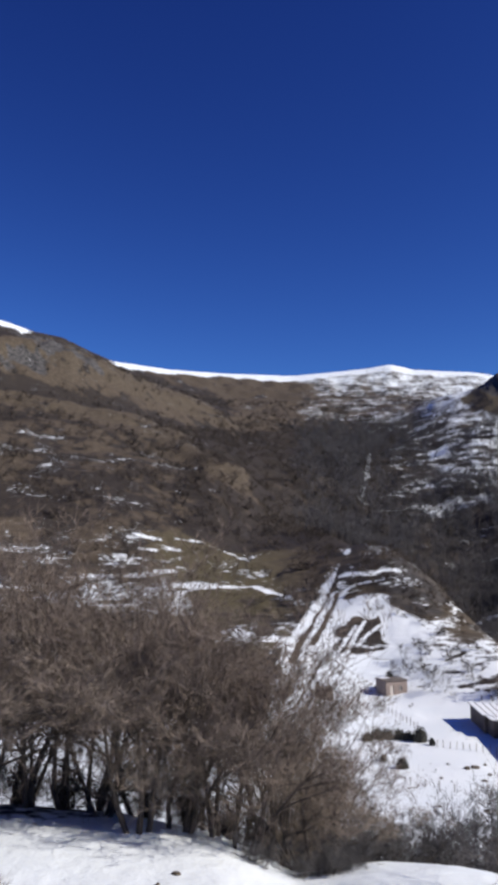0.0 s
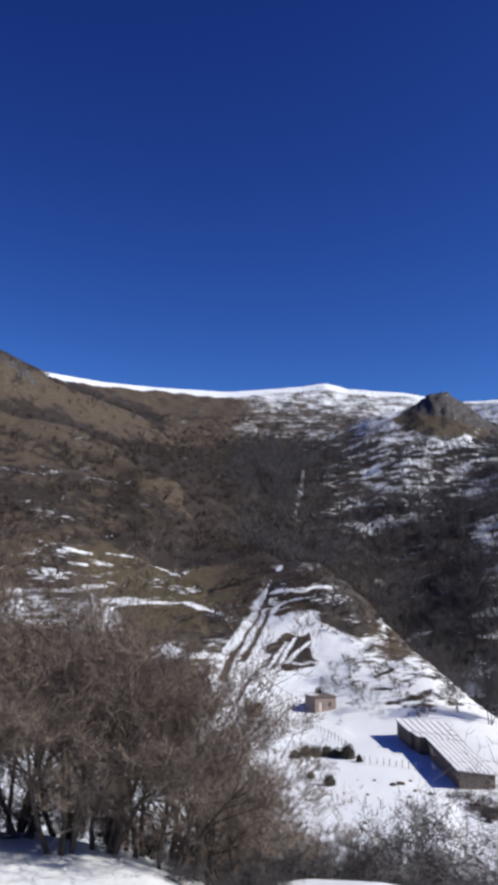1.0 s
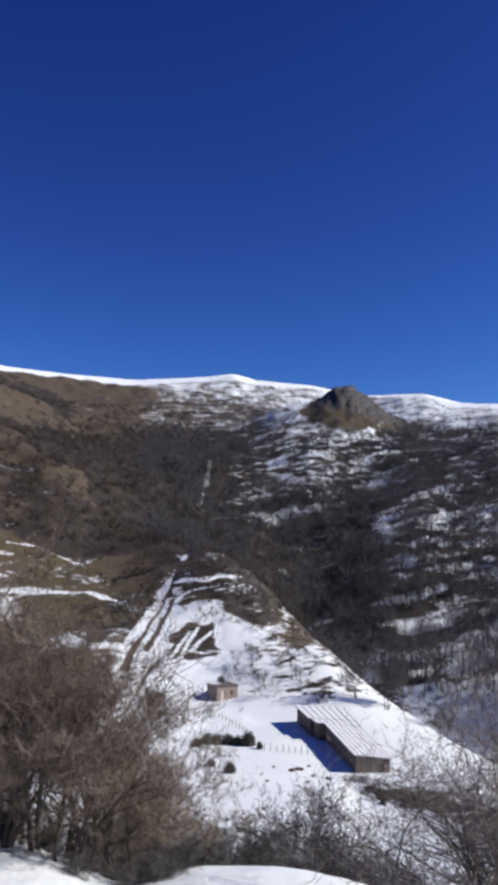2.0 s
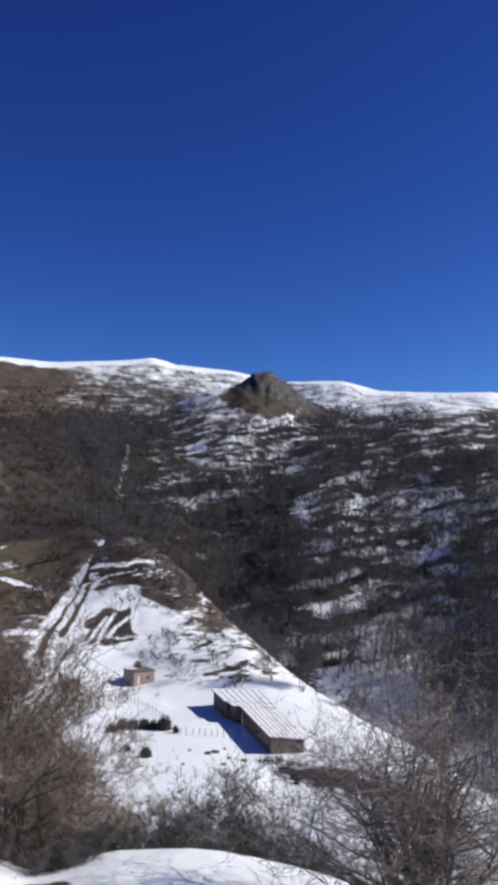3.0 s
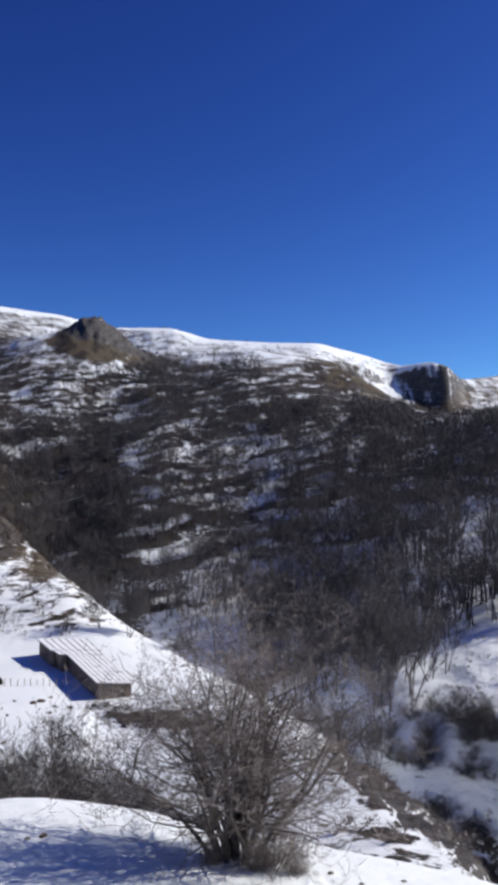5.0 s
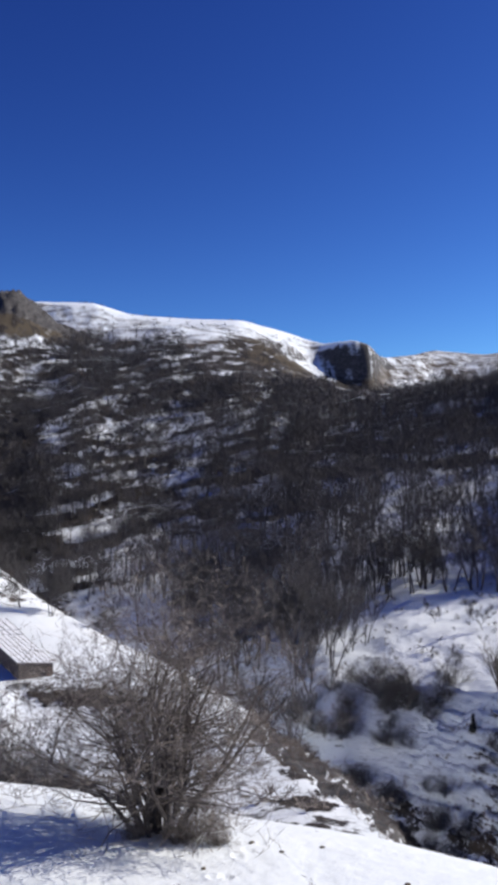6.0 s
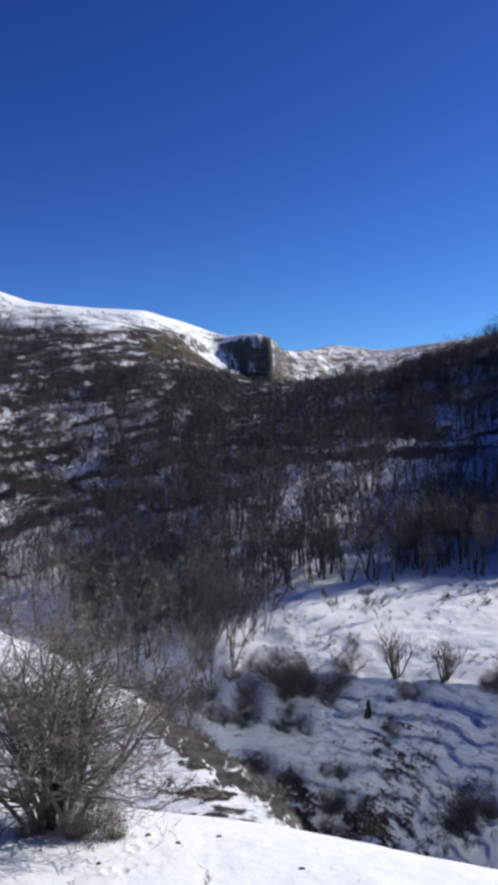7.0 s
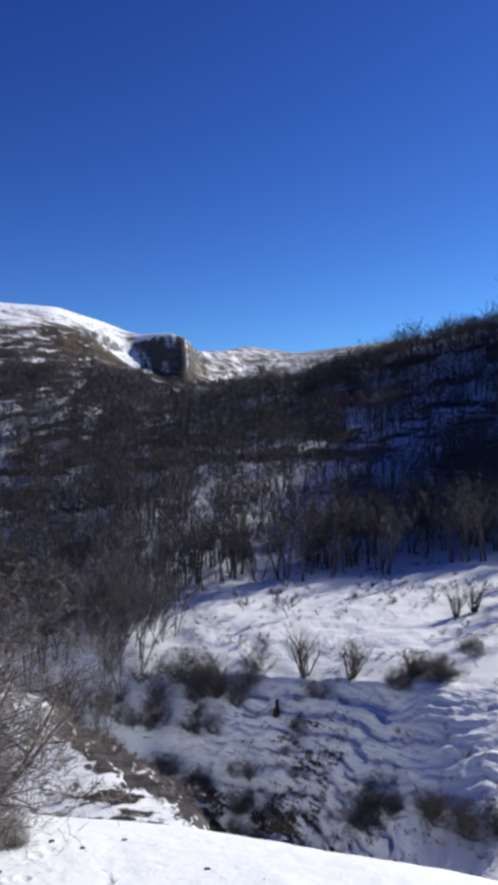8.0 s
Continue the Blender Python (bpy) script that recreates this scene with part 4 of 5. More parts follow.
def bare_tree(name, label, category, group, seed, height, at, stems=1, spread=0.35, levels=4, forks=3, curl=0.22, low=0.25, twigs=1500, twig_len=0.5,
              twig_r=0.005, mats=None, lean=(0, 0), near=False, fan=None, girth=0.011, foot=0.35):
    """A leafless tree: stems, branches and fine twigs."""
    bark, fine = mats or (BARK, TWIG)
    tree = tagged(empty(name, *at), label, category, group)
    g = grow(seed, height, stems, spread, levels, forks, curl, low, lean, fan, girth, foot)
    for k, stem in enumerate(np.split(g[g[:, 8] == 0], stems)):
        co, q = tubes(stem, 7)
        ob = fast_mesh("stem" if stems > 1 else "trunk", co, q, bark, True)
        ob.parent = tree
    inner = g[(g[:, 8] > 0) & (g[:, 8] <= 2)]
    if near or name == "bare_tree":  # every main branch by itself
        for k in np.unique(inner[:, 9]):
            fast_mesh("branch", *tubes(inner[inner[:, 9] == k], 4 if near else 3), bark, True).parent = tree
    else:
        ob = tagged(fast_mesh("branching", *tubes(inner, 3), bark, True), kind="stuff")
        ob.parent = tree
    outer = g[g[:, 8] > 2]
    loose = blades(spray(g[g[:, 8] >= max(1, levels - 1)], twigs, twig_len, twig_r, seed, 0.35), 1.3)
    if len(outer):
        outer[:, 6], outer[:, 7] = np.maximum(outer[:, 6], twig_r), np.maximum(outer[:, 7], twig_r * 0.4)
        thick, thin = outer[outer[:, 8] == 3], outer[outer[:, 8] > 3]
        loose = merged(tubes(thick, 3), blades(thin, 1.2), loose) if near and len(thin) else merged(blades(outer, 1.3), loose)
    ob = fast_mesh("crown", *loose, fine)
    ob.parent = tree
    return tree


def scatter(tree, places):
    """Copies of a tree at (bearing, distance, size, turn)."""
    for b, d, s, turn in places:
        x, y = polar(b, d)
        c = copy_thing(tree, pose(x, y, float(ground_at(x, y)[0]) - 0.05, 0, 0, turn))
        c.scale = (s, s, s)


# thicket at the edge of the shelf
g1 = "thicket at the edge of the shelf"
A = bare_tree("bare_tree", "brown leafless tree with dense fine twigs in snow", "tree", g1, 11, 6.4, polar(-7.2, 24.9), 3, 0.35, 4, 3, 0.26, 0.42, 7000, 0.5, 0.006, near=True, fan=0.16, girth=0.015)
B = bare_tree("bare_tree", "brown leafless tree with several dark stems in snow", "tree", g1, 12, 6.2, polar(-4.6, 25.9), 4, 0.38, 4, 3, 0.28, 0.40, 7000, 0.5, 0.006, near=True, fan=0.2, girth=0.014)
C = bare_tree("bare_tree", "leafless bushy tree with arching twigs in snow", "tree", g1, 13, 6.8, polar(-14.5, 28.3), 4, 0.50, 4, 3, 0.32, 0.26, 9000, 0.6, 0.006, (BARK, PALE_TWIG), lean=(0.15, 0), near=True, fan=0.35, girth=0.013)
scatter(A, [(-11.6, 28.4, 1.14, 70), (-2.2, 26, 0.96, 200), (-17.5, 29.5, 1.26, 140), (1.2, 26.2, 0.95, 310), (-6.8, 29.0, 1.08, 20)])
scatter(B, [(-10.2, 28.2, 1.12, 95), (-0.4, 24.8, 0.82, 30), (-3.6, 28.5, 1.02, 150), (3.4, 26.0, 0.84, 250), (-15.5, 29.5, 1.25, 0)])
scatter(C, [(-18.0, 28.0, 1.12, 40), (-9.6, 27.6, 0.9, 230), (-20.8, 28.5, 1.2, 100), (5.0, 27.3, 0.70, 0), (-0.8, 28.0, 0.85, 330), (6.6, 28.5, 0.48, 60), (2.4, 29.5, 0.75, 190)])

# low brush along the lip and on the slope under it
g2 = "brush under the lip"
D = bare_tree("brush", "grey-brown leafless brush beside the snowy lip", "bush", g2, 21, 2.7, polar(8.0, 30.5), 6, 0.75, 3, 3, 0.3, 0.05, 2600, 0.42, 0.007, (BARK, WOODS))
scatter(D, [(0.6, 23.6, 0.4, 60), (3.6, 23.8, 0.4, 10), (5.0, 23.9, 0.42, 200), (6.4, 24.4, 0.36, 90), (6.8, 26.5, 0.62, 130), (8.6, 28.5, 0.7, 200), (10.5, 29, 0.75, 270), (12.5, 30, 0.85, 20), (14.5, 31, 0.9, 80),
            (4.6, 29.0, 0.95, 200), (2.2, 28.5, 1.1, 300), (9.4, 33, 0.8, 40), (11.4, 35, 0.8, 170), (13.4, 36, 0.85, 250), (7.4, 31, 0.8, 0), (5.4, 24.6, 0.45, 0),
            (5.8, 33, 1.1, 20)])
E_ = bare_tree("bare_tree", "dark leafless shrubby tree on the slope below", "tree", g2, 22, 6.3, polar(15.6, 40), 5, 0.5, 4, 3, 0.28, 0.16, 5200, 0.6, 0.010, (BARK, WOODS))
scatter(E_, [(18.6, 40, 0.86, 130), (21.6, 41, 0.66, 20), (24.2, 40, 0.48, 300), (16.9, 46, 0.8, 240), (20.2, 47, 0.7, 90), (22.8, 47, 0.58, 170), (13.6, 41, 0.72, 10), (29, 46, 0.42, 30)])

# a row added behind the thicket to fill the shaded gaps between trunks
scatter(E_, [(-20 + 2.67 * k, 31 + k % 2, 0.36, 70 * k) for k in range(10)])

# brush with twigs in dark bark colour imitates the shade among the trunks
shade_brush = bare_tree("undergrowth", "low leafless brush standing in for shade behind the tree trunks", "bush", "undergrowth behind the thicket", 23, 1.7, polar(-19, 27.6), 7, 0.7, 3, 3, 0.3, 0.05, 900, 0.3, 0.009, (BARK, BARK))
scatter(shade_brush, [(-17 + 2.6 * k, 29.4 - 0.3 * k, 0.8 + 0.1 * (k % 3), 57 * k) for k in range(7)])

# the large hazel on the shelf
hazel = bare_tree("hazel_bush", "large leafless hazel with many grey-brown stems on snow", "bush", "", 31, 6.1, polar(28.1, 19.9), 30, 0.74, 4, 3, 0.40, 0.24, 3300, 0.40, 0.0054, (HAZEL_BARK, HAZEL), near=True, fan=0.17, girth=0.0105, foot=0.42)
F = bare_tree("brush", "low tangle of thin twigs at the foot of the hazel", "bush", "twigs by the hazel", 32, 1.9, polar(30.4, 19.3), 12, 0.8, 3, 3, 0.35, 0.0, 1700, 0.32, 0.0045, (HAZEL_BARK, HAZEL))
scatter(F, [(26.3, 19.4, 0.42, 200), (31.9, 18.9, 0.42, 80), (29.4, 19.0, 0.5, 150), (-16.4, 19.5, 0.45, 0)])

# young stalks standing in the foreground snow
def stalk(b, d, h, seed):
    x, y = polar(b, d)
    ob = tagged(empty("dry_stalk", x, y), "thin dry weed stalk standing in the snow", "weed", "dry stalks in the snow")
    g = grow(seed, h, 2, 0.15, 1, 4, 0.08, 0.3)
    c, q = tubes(g[g[:, 8] == 0], 4, 1.0)
    fast_mesh("stem", c, q, TWIG).parent = ob
    c, q = tubes(spray(g, 34, h * 0.2, 0.008, seed, 0.8), 3)
    fast_mesh("leaves", c, q, TWIG).parent = ob


for b, d, h, seed in ((38.4, 15.9, 0.62, 41), (29.2, 15.9, 0.42, 42), (35.0, 15.6, 0.22, 43), (41.5, 16.8, 0.2, 44), (48.3, 16.5, 0.25, 45)):
    stalk(b, d, h, seed)

# trees round the farm
g3 = "trees on the farm spur"
H = bare_tree("bare_tree", "small leafless tree on the snowy farm spur", "tree", g3, 51, 5.0, (38.9, 194.6), 2, 0.45, 3, 3, 0.22, 0.3, 500, 0.7, 0.014, (WOODS, WOODS))
for x, y, s, turn in ((35.2, 196, 0.8, 40), (34.3, 187, 0.75, 90), (36.5, 172.8, 0.85, 200), (38.6, 170.1, 1.0, 150), (31.3, 187, 0.8, 10), (33, 184.5, 0.7, 300), (20.5, 121.5, 0.7, 60), (46, 181, 0.6, 0)):
    c = copy_thing(H, pose(x, y, float(ground_at(x, y)[0]), 0, 0, turn))
    c.scale = (s, s, s)
J = bare_tree("bare_tree", "tall leafless tree at the edge of the ravine", "tree", "trees along the ravine", 52, 10.0, (58, 158), 3, 0.32, 4, 3, 0.20, 0.3, 2300, 0.9, 0.026, (WOODS, WOODS))
N = bare_tree("bare_tree", "tall dark leafless tree rising from the ravine", "tree", "trees along the ravine", 54, 14.0, (89.5, 110), 2, 0.20, 3, 4, 0.17, 0.3, 1500, 0.8, 0.03, (WOODS, WOODS))
for x, y, s, turn in ((92.5, 114, 0.95, 90), (86.5, 112.5, 0.8, 200), (97, 121, 0.95, 10), (100.5, 129, 1.0, 250), (104, 134, 0.95, 140), (94.5, 124, 0.85, 300), (108, 147, 1.0, 60), (90, 121, 0.75, 30)):
    c = copy_thing(N, pose(x, y, float(ground_at(x, y)[0]) - 0.2, 0, 0, turn))
    c.scale = (s, s, s)
# the last five stand out of view, added to throw shadow streaks on the bench
for x, y, s, turn in ((62, 160, 0.8, 60), (54, 164, 0.7, 120), (66, 150, 0.75, 220), (72, 142, 0.8, 250), (84, 124, 0.8, 30), (78, 131, 0.9, 70), (101, 140, 1.0, 0), (159.9, 121.4, 1.0, 0), (161.7, 113.7, 1.05, 90), (170.4, 109.4, 1.1, 200), (176.2, 100.1, 1.15, 40), (151.3, 125, 0.9, 300), (180, 96, 1.1, 130),
                      (140, 138, 0.9, 75), (147, 131, 0.7, 20), (186, 92, 1.2, 10), (166, 118, 1.1, 250), (132, 146, 1.0, 190), (122, 58, 0.7, 0), (133, 60, 0.75, 80), (146, 66, 0.8, 150), (158, 76, 0.9, 220), (115, 50, 0.6, 300)):
    c = copy_thing(J, pose(x, y, float(ground_at(x, y)[0]) - 0.2, 0, 0, turn))
    c.scale = (s, s, s)

P = bare_tree("bare_tree", "slender dark leafless tree on the shaded valley side", "tree", "trees along the ravine", 56, 12.0, (101, 137), 2, 0.22, 3, 3, 0.15, 0.35, 650, 0.95, 0.036, (WOODS, WOODS))
rng = random.Random(77)
made = 0
while made < 46:
    b = rng.uniform(31.5, 41.5)
    d = rng.uniform(np.interp(b, [29, 34, 38, 42], [178, 150, 116, 128]), np.interp(b, [29, 34, 38, 42], [230, 225, 208, 200]))
    if b > 38.5 and (d < 140 or rng.random() < 0.5):
        continue
    x, y = polar(b, d)
    c = copy_thing(P, pose(x, y, float(ground_at(x, y)[0]) - 0.2, 0, 0, rng.uniform(0, 360)))
    s = rng.uniform(0.6, 1.0)
    c.scale = (s, s, s)
    made += 1
# past bearing 63 this row is out of view, added to shade the bench
for k in range(44):  # the lower edge of the woods above the bench
    b = 43 + 26 * (k + rng.random()) / 44
    x, y = polar(b, rng.uniform(184, 224))
    c = copy_thing(P if k % 3 else J, pose(x, y, float(ground_at(x, y)[0]) - 0.2, 0, 0, rng.uniform(0, 360)))
    f = rng.uniform(0.6, 1.25)
    c.scale = (f, f, f)

# shrubs on the bench meadow
g4 = "shrubs on the bench meadow"
K = bare_tree("bare_shrub", "upright leafless shrub with many grey stems in snow", "bush", g4, 61, 7.6, (92.3, 77.1), 11, 0.36, 2, 3, 0.13, 0.35, 420, 0.7, 0.014, (HAZEL_BARK, HAZEL), fan=0.34, girth=0.019)
for x, y, s, turn in ((92.6, 69.1, 0.82, 100), (119, 68.4, 0.66, 30), (121.5, 66.6, 0.72, 200), (93.8, 60.2, 0.5, 10)):
    c = copy_thing(K, pose(x, y, float(ground_at(x, y)[0]), 0, 0, turn))
    c.scale = (s, s, s)
L = bare_tree("bare_shrub", "small leaning leafless shrub on the snowy meadow", "bush", g4, 62, 3.6, (96.3, 89.4), 1, 0.5, 3, 3, 0.25, 0.3, 700, 0.6, 0.013, (WOODS, WOODS), lean=(0.6, 0.2))
for x, y, s, turn in ((112.5, 97.9, 1.25, 60), (113.2, 109.9, 0.9, 200), (119, 118, 0.7, 0), (99.5, 54, 0.9, 120)):
    c = copy_thing(L, pose(x, y, float(ground_at(x, y)[0]), 0, 0, turn))
    c.scale = (s, s, s)
g5 = "dark bushes on the ravine bank"
M = bare_tree("dark_bush", "dense dark leafless bush on the shaded bank", "bush", g5, 63, 4.5, polar(44.2, 127), 9, 0.66, 3, 3, 0.3, 0.05, 1300, 0.75, 0.011, (WOODS, WOODS))
rng = random.Random(63)
for b, d, wide, deep_by, count, size in ((44.3, 128, 2.0, 3, 10, 1.1), (40.5, 130, 2, 6, 12, 1.0), (42.5, 121, 2.2, 3, 10, 1.0), (47, 112, 2.0, 3, 9, 0.9), (55, 97.5, 1.2, 1.5, 6, 1.0), (60.8, 91, 1.4, 2, 7, 0.9),
                                         (56.5, 111, 0.8, 1.5, 5, 0.75), (59.6, 109, 0.8, 1.5, 5, 0.85), (50, 112, 3, 4, 9, 0.4), (36.5, 137, 1.3, 8, 11, 1.0), (61, 118, 1.5, 4, 4, 0.6), (50, 170, 6, 12, 8, 0.35)):
    for k in range(count):
        x, y = polar(b + rng.gauss(0, wide), d + rng.gauss(0, deep_by))
        f = size * rng.uniform(0.7, 1.2)
        c = copy_thing(M, pose(x, y, float(ground_at(x, y)[0]) - 0.1, 0, 0, rng.uniform(0, 360)))
        c.scale = (f, f, f * rng.uniform(0.7, 1.0))


# ---- the farm ----
PLASTER = simple("pink_plaster", (0.31, 0.245, 0.21), (0.215, 0.17, 0.148), 0.9, 0.9)
GREYWALL = simple("grey_boards", (0.17, 0.14, 0.12), (0.09, 0.075, 0.065), 1.2, 0.9)
SNOW = simple("roof_snow", (0.88, 0.88, 0.89), (0.80, 0.82, 0.85), 0.7, 0.7, 0.2)
TIN = simple("roof_tin", (0.34, 0.32, 0.31), (0.22, 0.205, 0.20), 0.8, 0.5, 0.2, 0.4)
RUST = simple("rusty_tin", (0.135, 0.092, 0.074), (0.072, 0.053, 0.046), 0.7, 0.7, 0.2)
GLASS = simple("dark_glass", (0.03, 0.035, 0.04), (0.02, 0.022, 0.026), 2.0, 0.15, 0.0)
FRAME = simple("pale_frame", (0.62, 0.56, 0.50), (0.5, 0.45, 0.4), 3.0, 0.7)
POST = simple("weathered_post", (0.26, 0.21, 0.175), (0.13, 0.108, 0.09), 4.0, 0.9)
NEEDLE = simple("evergreen", (0.058, 0.056, 0.042), (0.024, 0.024, 0.019), 1.5, 0.9)
HAY = simple("old_hay", (0.12, 0.09, 0.055), (0.06, 0.046, 0.032), 2.5, 0.95)


def box(x0, x1, y0, y1, z0, z1, bevel=0.0, bm=None):
    bm = bm or bmesh.new()
    made = bmesh.ops.create_cube(bm, size=1.0)["verts"]
    for v in made:
        v.co = Vector(((x0 + x1) / 2 + v.co.x * (x1 - x0), (y0 + y1) / 2 + v.co.y * (y1 - y0), (z0 + z1) / 2 + v.co.z * (z1 - z0)))
    if bevel:
        es = list({e for v in made for e in v.link_edges})
        bmesh.ops.bevel(bm, geom=es, offset=bevel, segments=1, affect="EDGES")
    return bm


def slab(corners, thick, bm=None):
    """A plate on four corners (counter-clockwise from above)."""
    bm = bm or bmesh.new()
    lo = [bm.verts.new(c) for c in corners]
    hi = [bm.verts.new((c[0], c[1], c[2] + thick)) for c in corners]
    bm.faces.new(lo[::-1])
    bm.faces.new(hi)
    for k in range(4):
        bm.faces.new((lo[k], lo[(k + 1) % 4], hi[(k + 1) % 4], hi[k]))
    return bm


# hut: front along its own x, depth along y
hut = tagged(empty("hut", 27.5, 173.4, 19.3, 0.3), "small pink plastered hut with a flat roof", "hut")
W, DP, HT = 4.8, 4.4, 3.2
for x0, x1, z0, z1 in ((0, 0.9, 0, HT), (1.7, 2.9, 0, HT), (3.7, W, 0, HT), (0.9, 1.7, 2.35, HT), (2.9, 3.7, 0, 1.25), (2.9, 3.7, 2.3, HT)):
    part("wall_panel", box(x0, x1, 0, 0.3, z0, z1), PLASTER, hut)
part("wall", box(0, 0.3, 0.302, DP, 0, HT), PLASTER, hut)
part("wall", box(W - 0.3, W, 0.302, DP, 0, HT), PLASTER, hut)
part("wall", box(0.302, W - 0.302, DP - 0.3, DP, 0, HT), PLASTER, hut)
door = part("door", box(0.92, 1.68, 0.12, 0.18, 0.3, 2.34), FRAME, hut, "pale painted door")
window = part("window", box(2.92, 3.68, 0.14, 0.17, 1.26, 2.29), GLASS, hut, "small dark window")
for q in ((2.92, 3.0, 1.26, 2.29), (3.6, 3.68, 1.26, 2.29), (3.0, 3.6, 1.26, 1.34), (3.0, 3.6, 2.21, 2.29), (3.27, 3.33, 1.34, 2.21)):
    part("frame_bar", box(q[0], q[1], 0.08, 0.137, q[2], q[3]), FRAME, window)
roof = part("roof", box(-0.2, W + 0.2, -0.25, DP + 0.2, HT + 0.003, HT + 0.16, 0.02), GREYWALL, hut, "flat weathered roof slab")
part("snow_patch", box(0.2, 2.4, 2.6, DP, HT + 0.163, HT + 0.20, 0.02), SNOW, roof, "thin patch of snow")

# long low barn with a lean-to roof, in three bays that step out at the back
barn = tagged(empty("barn", 38.05, 116.4, 0, 0, -28.9), "long low barn with snow lying between its roof ribs", "barn")
BAYS = ((0.0, 0.0, 1.55, 20.4, 0.0), (0.3, 20.4, 0.25, 23.6, 0.12), (-0.25, 23.6, 0.16, 34.4, 0.25))  # near and far corner of the tall side, step of the roof


def on_roof(bay, u, v, lift=0.0):
    """u across from the tall side, v along the bay."""
    x0, y0, x1, y1, up = BAYS[bay]
    x, y = x0 + (x1 - x0) * v, y0 + (y1 - y0) * v
    right = 5.18 + 0.1 * y
    return (x + (right - x) * u, y - 0.4 * u, 2.4 + 0.013 * y + up - 0.6 * u + lift)


def upright(p, q, thick):
    """A wall under the line from p to q, its body to the left of it."""
    n = math.hypot(q[0] - p[0], q[1] - p[1])
    nx, ny = -(q[1] - p[1]) / n * thick, (q[0] - p[0]) / n * thick
    bm = bmesh.new()
    foot = [(p[0], p[1]), (q[0], q[1]), (q[0] + nx, q[1] + ny), (p[0] + nx, p[1] + ny)]
    lo = [bm.verts.new((x, y, -1.2)) for x, y in foot]
    hi = [bm.verts.new((x, y, z)) for (x, y), z in zip(foot, (p[2], q[2], q[2], p[2]))]
    bm.faces.new(lo[::-1]), bm.faces.new(hi)
    for k in range(4):
        bm.faces.new((lo[k], lo[(k + 1) % 4], hi[(k + 1) % 4], hi[k]))
    return bm


part("wall", upright(on_roof(0, 0.03, 0.006, -0.01), on_roof(0, 0.97, 0.006, -0.01), 0.22), GREYWALL, barn, "dark boarded end wall")
part("wall", upright(on_roof(2, 0.97, 0.99, -0.01), on_roof(2, 0.03, 0.99, -0.01), 0.22), GREYWALL, barn)
strips = 7
for bay in range(3):
    part("wall", upright(on_roof(bay, 0.03, 0.985, -0.01), on_roof(bay, 0.03, 0.02, -0.01), 0.2), GREYWALL, barn)
    part("wall", upright(on_roof(bay, 0.97, 0.02, -0.01), on_roof(bay, 0.97, 0.985, -0.01), 0.2), GREYWALL, barn)
    part("roof_sheet", slab([on_roof(bay, -0.03, 0), on_roof(bay, 1.04, 0), on_roof(bay, 1.04, 1), on_roof(bay, -0.03, 1)], 0.07), TIN, barn, "dull metal roof sheet")
    for k in range(strips):
        u0, u1, u2, u3 = (-0.02 + 1.05 * (k + f) / strips for f in (0.03, 0.84, 0.9, 0.96))
        cuts = (0.0, 0.34, 0.66, 1.0) if bay == 0 else (0.0, 1.0)
        for v0, v1 in zip(cuts, cuts[1:]):
            part("snow_strip", slab([on_roof(bay, u0, v0 + 0.004, 0.076), on_roof(bay, u1, v0 + 0.004, 0.076), on_roof(bay, u1, v1 - 0.004, 0.076), on_roof(bay, u0, v1 - 0.004, 0.076)], 0.08), SNOW, barn)
        part("roof_rib", slab([on_roof(bay, u2, 0, 0.076), on_roof(bay, u3, 0, 0.076), on_roof(bay, u3, 1, 0.076), on_roof(bay, u2, 1, 0.076)], 0.10), TIN, barn)
for bay in (1, 2):  # short walls where the bays step out
    outer, inner = on_roof(bay, 0.03, 0.02, -0.01), on_roof(bay - 1, 0.05, 0.99, -0.01)
    part("wall", upright((outer[0] + 0.21, outer[1], outer[2]), (inner[0], outer[1], outer[2]), 0.18), GREYWALL, barn)
p0, p1 = on_roof(0, 0.78, 0.0), on_roof(0, 0.92, 0.0)
part("door", box(p0[0], p1[0], p0[1] - 0.12, p0[1] - 0.02, -0.3, 1.45), RUST, barn, "low dark plank door")

# old rusty store by the track
store = tagged(empty("store_hut", 13.6, 163.5, 25, 0.2), "small rusty brown store half hidden by bushes", "shed")
part("wall", box(0, 2.6, 0, 0.15, -0.6, 2.3), RUST, store)
part("wall", box(0, 0.15, 0.152, 2.4, -0.6, 2.3), RUST, store)
part("wall", box(2.45, 2.6, 0.152, 2.4, -0.6, 2.3), RUST, store)
part("wall", box(0.152, 2.448, 2.25, 2.4, -0.6, 2.3), RUST, store)
part("roof_sheet", box(-0.2, 2.8, -0.2, 2.6, 2.303, 2.38), TIN, store)


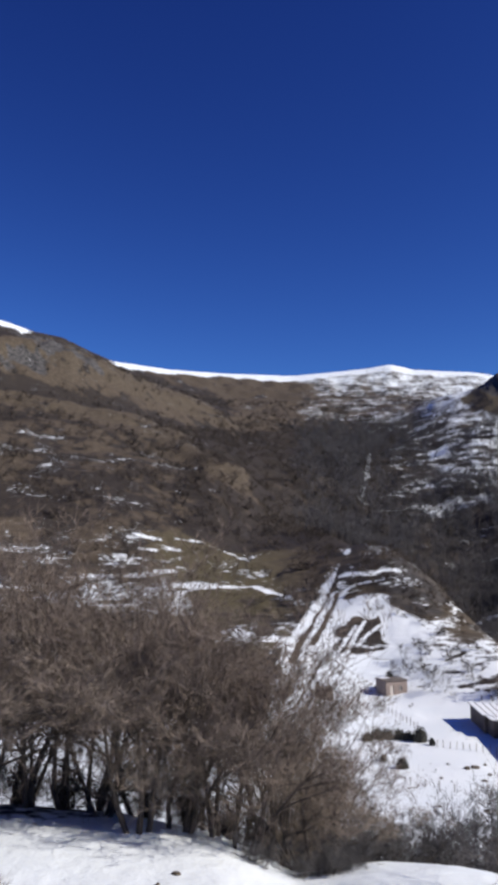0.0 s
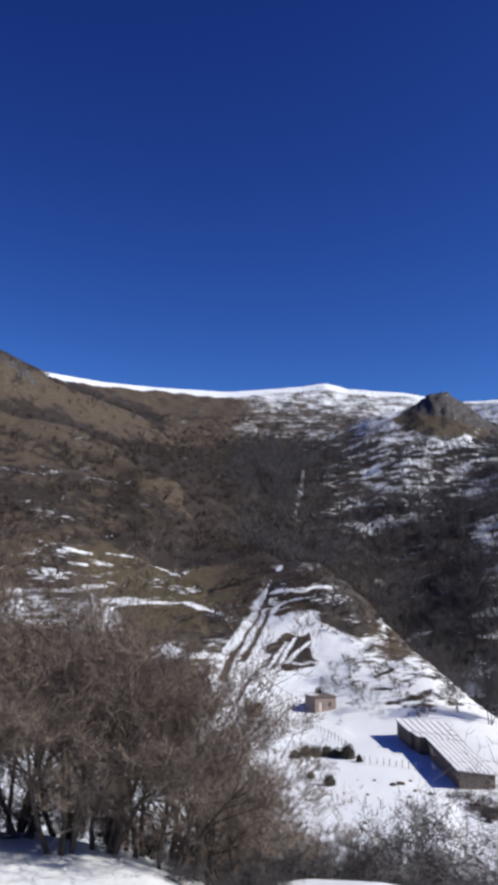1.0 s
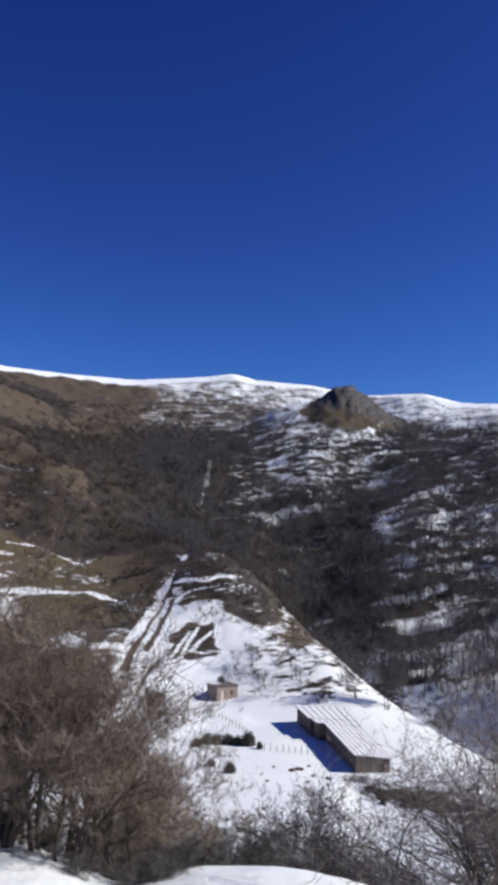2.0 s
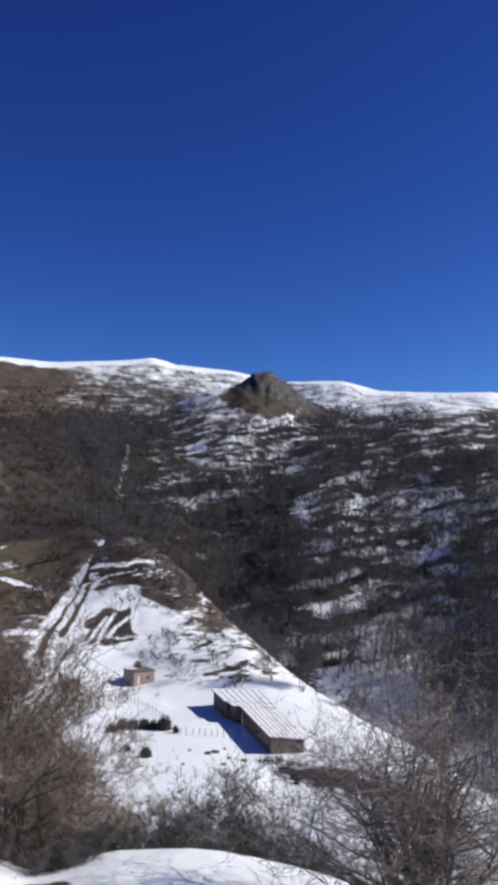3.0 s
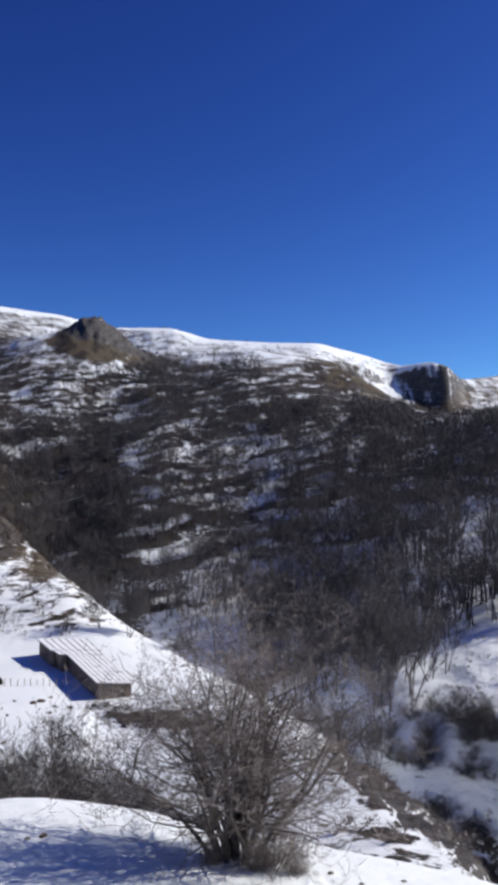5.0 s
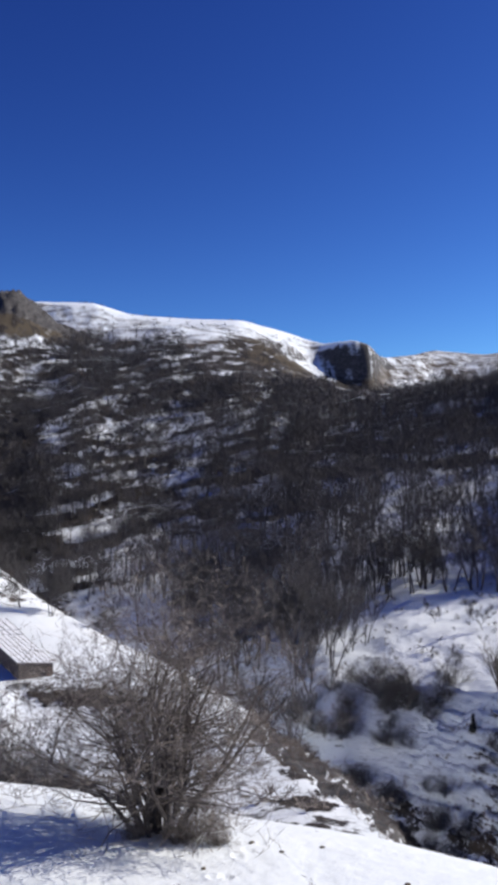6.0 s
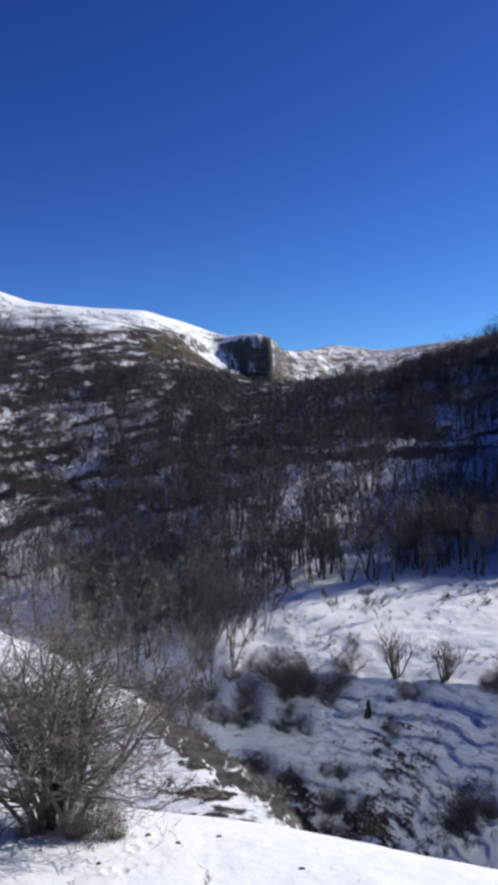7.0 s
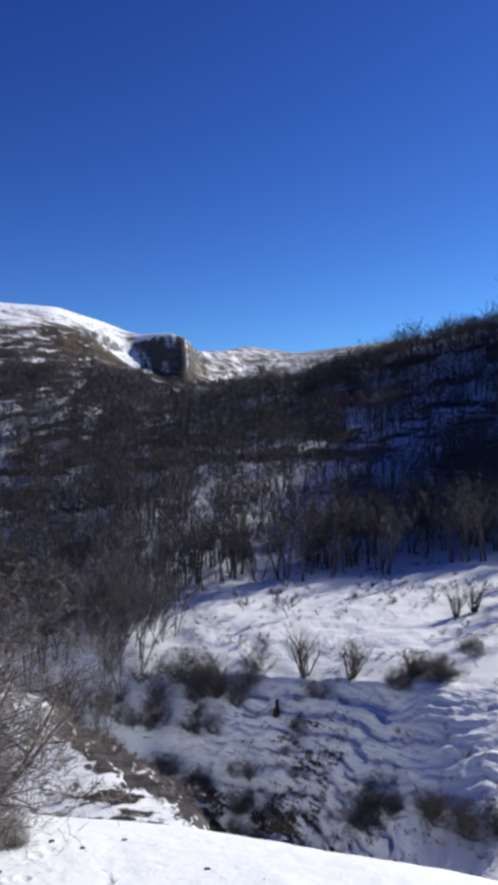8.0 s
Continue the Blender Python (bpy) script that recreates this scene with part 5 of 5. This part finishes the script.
# fences: posts with thin rails
def fence(points, posts, label, h=1.25, rails=(0.5, 0.95)):
    x0, y0 = points[0]
    ob = tagged(empty("fence", x0, y0), label, "fence", "farm fences")
    bz = ob.matrix_basis.translation.z
    legs = [math.dist(a, b) for a, b in zip(points, points[1:])]
    rng = random.Random(int(x0 * 10))
    tops = []
    for k in range(posts):
        s = sum(legs) * k / (posts - 1)
        i = 0
        while i < len(legs) - 1 and s > legs[i]:
            s -= legs[i]
            i += 1
        (ax, ay), (bx, by) = points[i], points[i + 1]
        x, y = ax + (bx - ax) * s / legs[i], ay + (by - ay) * s / legs[i]
        z = float(ground_at(x, y)[0]) - bz
        hh = h * rng.uniform(0.8, 1.15)
        lean = (rng.gauss(0, 0.08), rng.gauss(0, 0.08))
        c, q = tubes(np.array([[x - x0, y - y0, z - 0.3, x - x0 + lean[0], y - y0 + lean[1], z + hh, 0.06, 0.05, 0]]), 6)
        fast_mesh("post", c, q, POST).parent = ob
        tops.append((x - x0, y - y0, z))
    for (a, b) in zip(tops, tops[1:]):
        for r in rails:
            c, q = tubes(np.array([[a[0], a[1], a[2] + r, b[0], b[1], b[2] + r + rng.gauss(0, 0.05), 0.02, 0.016, 0]]), 4)
            fast_mesh("rail", c, q, POST).parent = ob


fence([(24, 162.3), (25.9, 154.8), (26.9, 149.5), (27.9, 143.7)], 12, "leaning wooden post fence across the snowy meadow", 1.2, (0.75,))
fence([(28.2, 131), (31.9, 129.3), (35.9, 126.6)], 10, "row of thin wooden fence posts in snow", 1.1, ())
fence([(12, 153), (17.9, 156.5), (20.2, 158.9), (23.4, 163.3)], 9, "weathered rail fence beside the hut yard", 1.1, (0.8,))
fence([(20.5, 111.5), (23.8, 108.8), (25.2, 107.6)], 4, "short broken wooden fence in deep snow", 1.0, ())
fence([(16, 117), (20, 113)], 5, "short row of fence posts in snow", 0.9, ())


# dark evergreen hedge and small conical trees
def evergreen(name, label, x, y, w, d, h, seed, cone=False, group=""):
    ob = tagged(empty(name, x, y), label, "bush", group)
    rng = np.random.default_rng(seed)
    n = int(260 * max(1, w * h / 3))
    p = rng.normal(size=(n, 3))
    p /= np.linalg.norm(p, axis=1, keepdims=True)
    p *= rng.uniform(0.75, 1.08, (n, 1))
    p[:, 2] = np.abs(p[:, 2])
    if cone:
        p[:, 2] = rng.random(n)
        p[:, :2] *= (1.05 - p[:, 2:3]) / np.maximum(0.3, np.linalg.norm(p[:, :2], axis=1, keepdims=True))
    p = p * [w / 2, d / 2, h]
    q = rng.normal(size=(n, 3)) + [0, 0, 0.3]
    q /= np.linalg.norm(q, axis=1, keepdims=True)
    rows = np.concatenate([p, p + q * 0.34, np.full((n, 1), 0.09), np.zeros((n, 2))], 1)
    c, t = blades(rows)
    fast_mesh("foliage", c, t, NEEDLE).parent = ob
    bm = bmesh.new()
    bmesh.ops.create_icosphere(bm, subdivisions=3, radius=1.0)
    for v in bm.verts:
        k = 0.86 + 0.12 * noise.noise(v.co * 2.3 + Vector((seed, 0, 0)))
        if cone:
            k *= max(0.08, 0.5 - 0.5 * v.co.z) / max(0.35, math.hypot(v.co.x, v.co.y))
            v.co = Vector((v.co.x * k * w / 2, v.co.y * k * d / 2, (v.co.z + 1) / 2 * h * 0.97))
        else:
            v.co = Vector((v.co.x * k * w / 2, v.co.y * k * d / 2, max(v.co.z, -0.1) * k * h * 0.95))
    part("core", bm, NEEDLE, ob)
    return ob


hg = "dark hedge in the snowy meadow"
for x, y, w, d, h, seed in ((18.4, 135.6, 2.0, 1.6, 1.0, 1), (20.2, 137.2, 2.2, 1.7, 1.6, 2), (21.9, 137, 2.2, 1.8, 1.5, 3), (23.5, 136.8, 2.2, 1.8, 1.55, 4), (24.9, 136.2, 2.0, 1.6, 1.3, 5), (26.5, 135.0, 2.4, 2.2, 2.2, 6),
                            (27.8, 132.4, 0.8, 0.8, 1.0, 7)):
    evergreen("hedge_bush", "dense dark evergreen hedge bush standing in snow", x, y, w, d, h, seed, False, hg)
evergreen("small_evergreen", "small dark rounded evergreen in snow", 20.9, 119.5, 1.6, 1.4, 1.3, 8, False, "small dark evergreens")
evergreen("small_evergreen", "tiny dark rounded evergreen in snow", 19.0, 123.7, 0.9, 0.9, 0.7, 9, False, "small dark evergreens")
evergreen("small_evergreen", "dark bushy evergreen behind the hut", 29.2, 179.5, 2.6, 2.0, 3.6, 11, False, "small dark evergreens")
evergreen("small_conifer", "lone dark cone-shaped evergreen on the bank", 87.7, 78.2, 1.2, 1.1, 2.3, 10, True, "small dark evergreens")


# stones and clods that break the snow
def stone(x, y, s, seed, label, mat):
    bm = bmesh.new()
    bmesh.ops.create_icosphere(bm, subdivisions=2, radius=s)
    for v in bm.verts:
        k = 1 + 0.35 * noise.noise(v.co / s * 1.3 + Vector((seed * 3.1, 0, 0)))
        v.co = Vector((v.co.x * k * 1.3, v.co.y * k, v.co.z * k * 0.6))
    me = bpy.data.meshes.new("stone")
    bm.to_mesh(me)
    bm.free()
    me.materials.append(mat)
    ob = tagged(new("stone", me), label, "stone", "stones in the snow")
    ob.matrix_basis = pose(x, y, float(ground_at(x, y)[0]) + s * 0.1, 0, 0, seed * 50)


for x, y, s in ((29.5, 118.5, 0.45), (30.7, 118.9, 0.5), (31.8, 115.5, 0.3), (33.5, 114, 0.35), (27.5, 121, 0.25), (32.5, 120.5, 0.25), (30.2, 112.5, 0.3), (25, 114, 0.25), (27, 100, 0.3), (22, 102, 0.3)):
    stone(x, y, s, int(x * 7) % 17, "dark stone breaking through meadow snow", HAY)
for b, d, s in ((34.2, 19.2, 0.06), (36.2, 18.6, 0.05), (38.9, 19.5, 0.05), (44.6, 17.2, 0.05), (15.2, 21.2, 0.09), (14.2, 21.0, 0.06), (31, 17.2, 0.05), (58, 15.3, 0.05), (-4.8, 21.5, 0.1), (-6, 20.8, 0.06), (41, 15.6, 0.04)):
    x, y = polar(b, d)
    stone(x, y, s, int(b * 3) % 17, "small dark clod of earth on the snow", HAY)
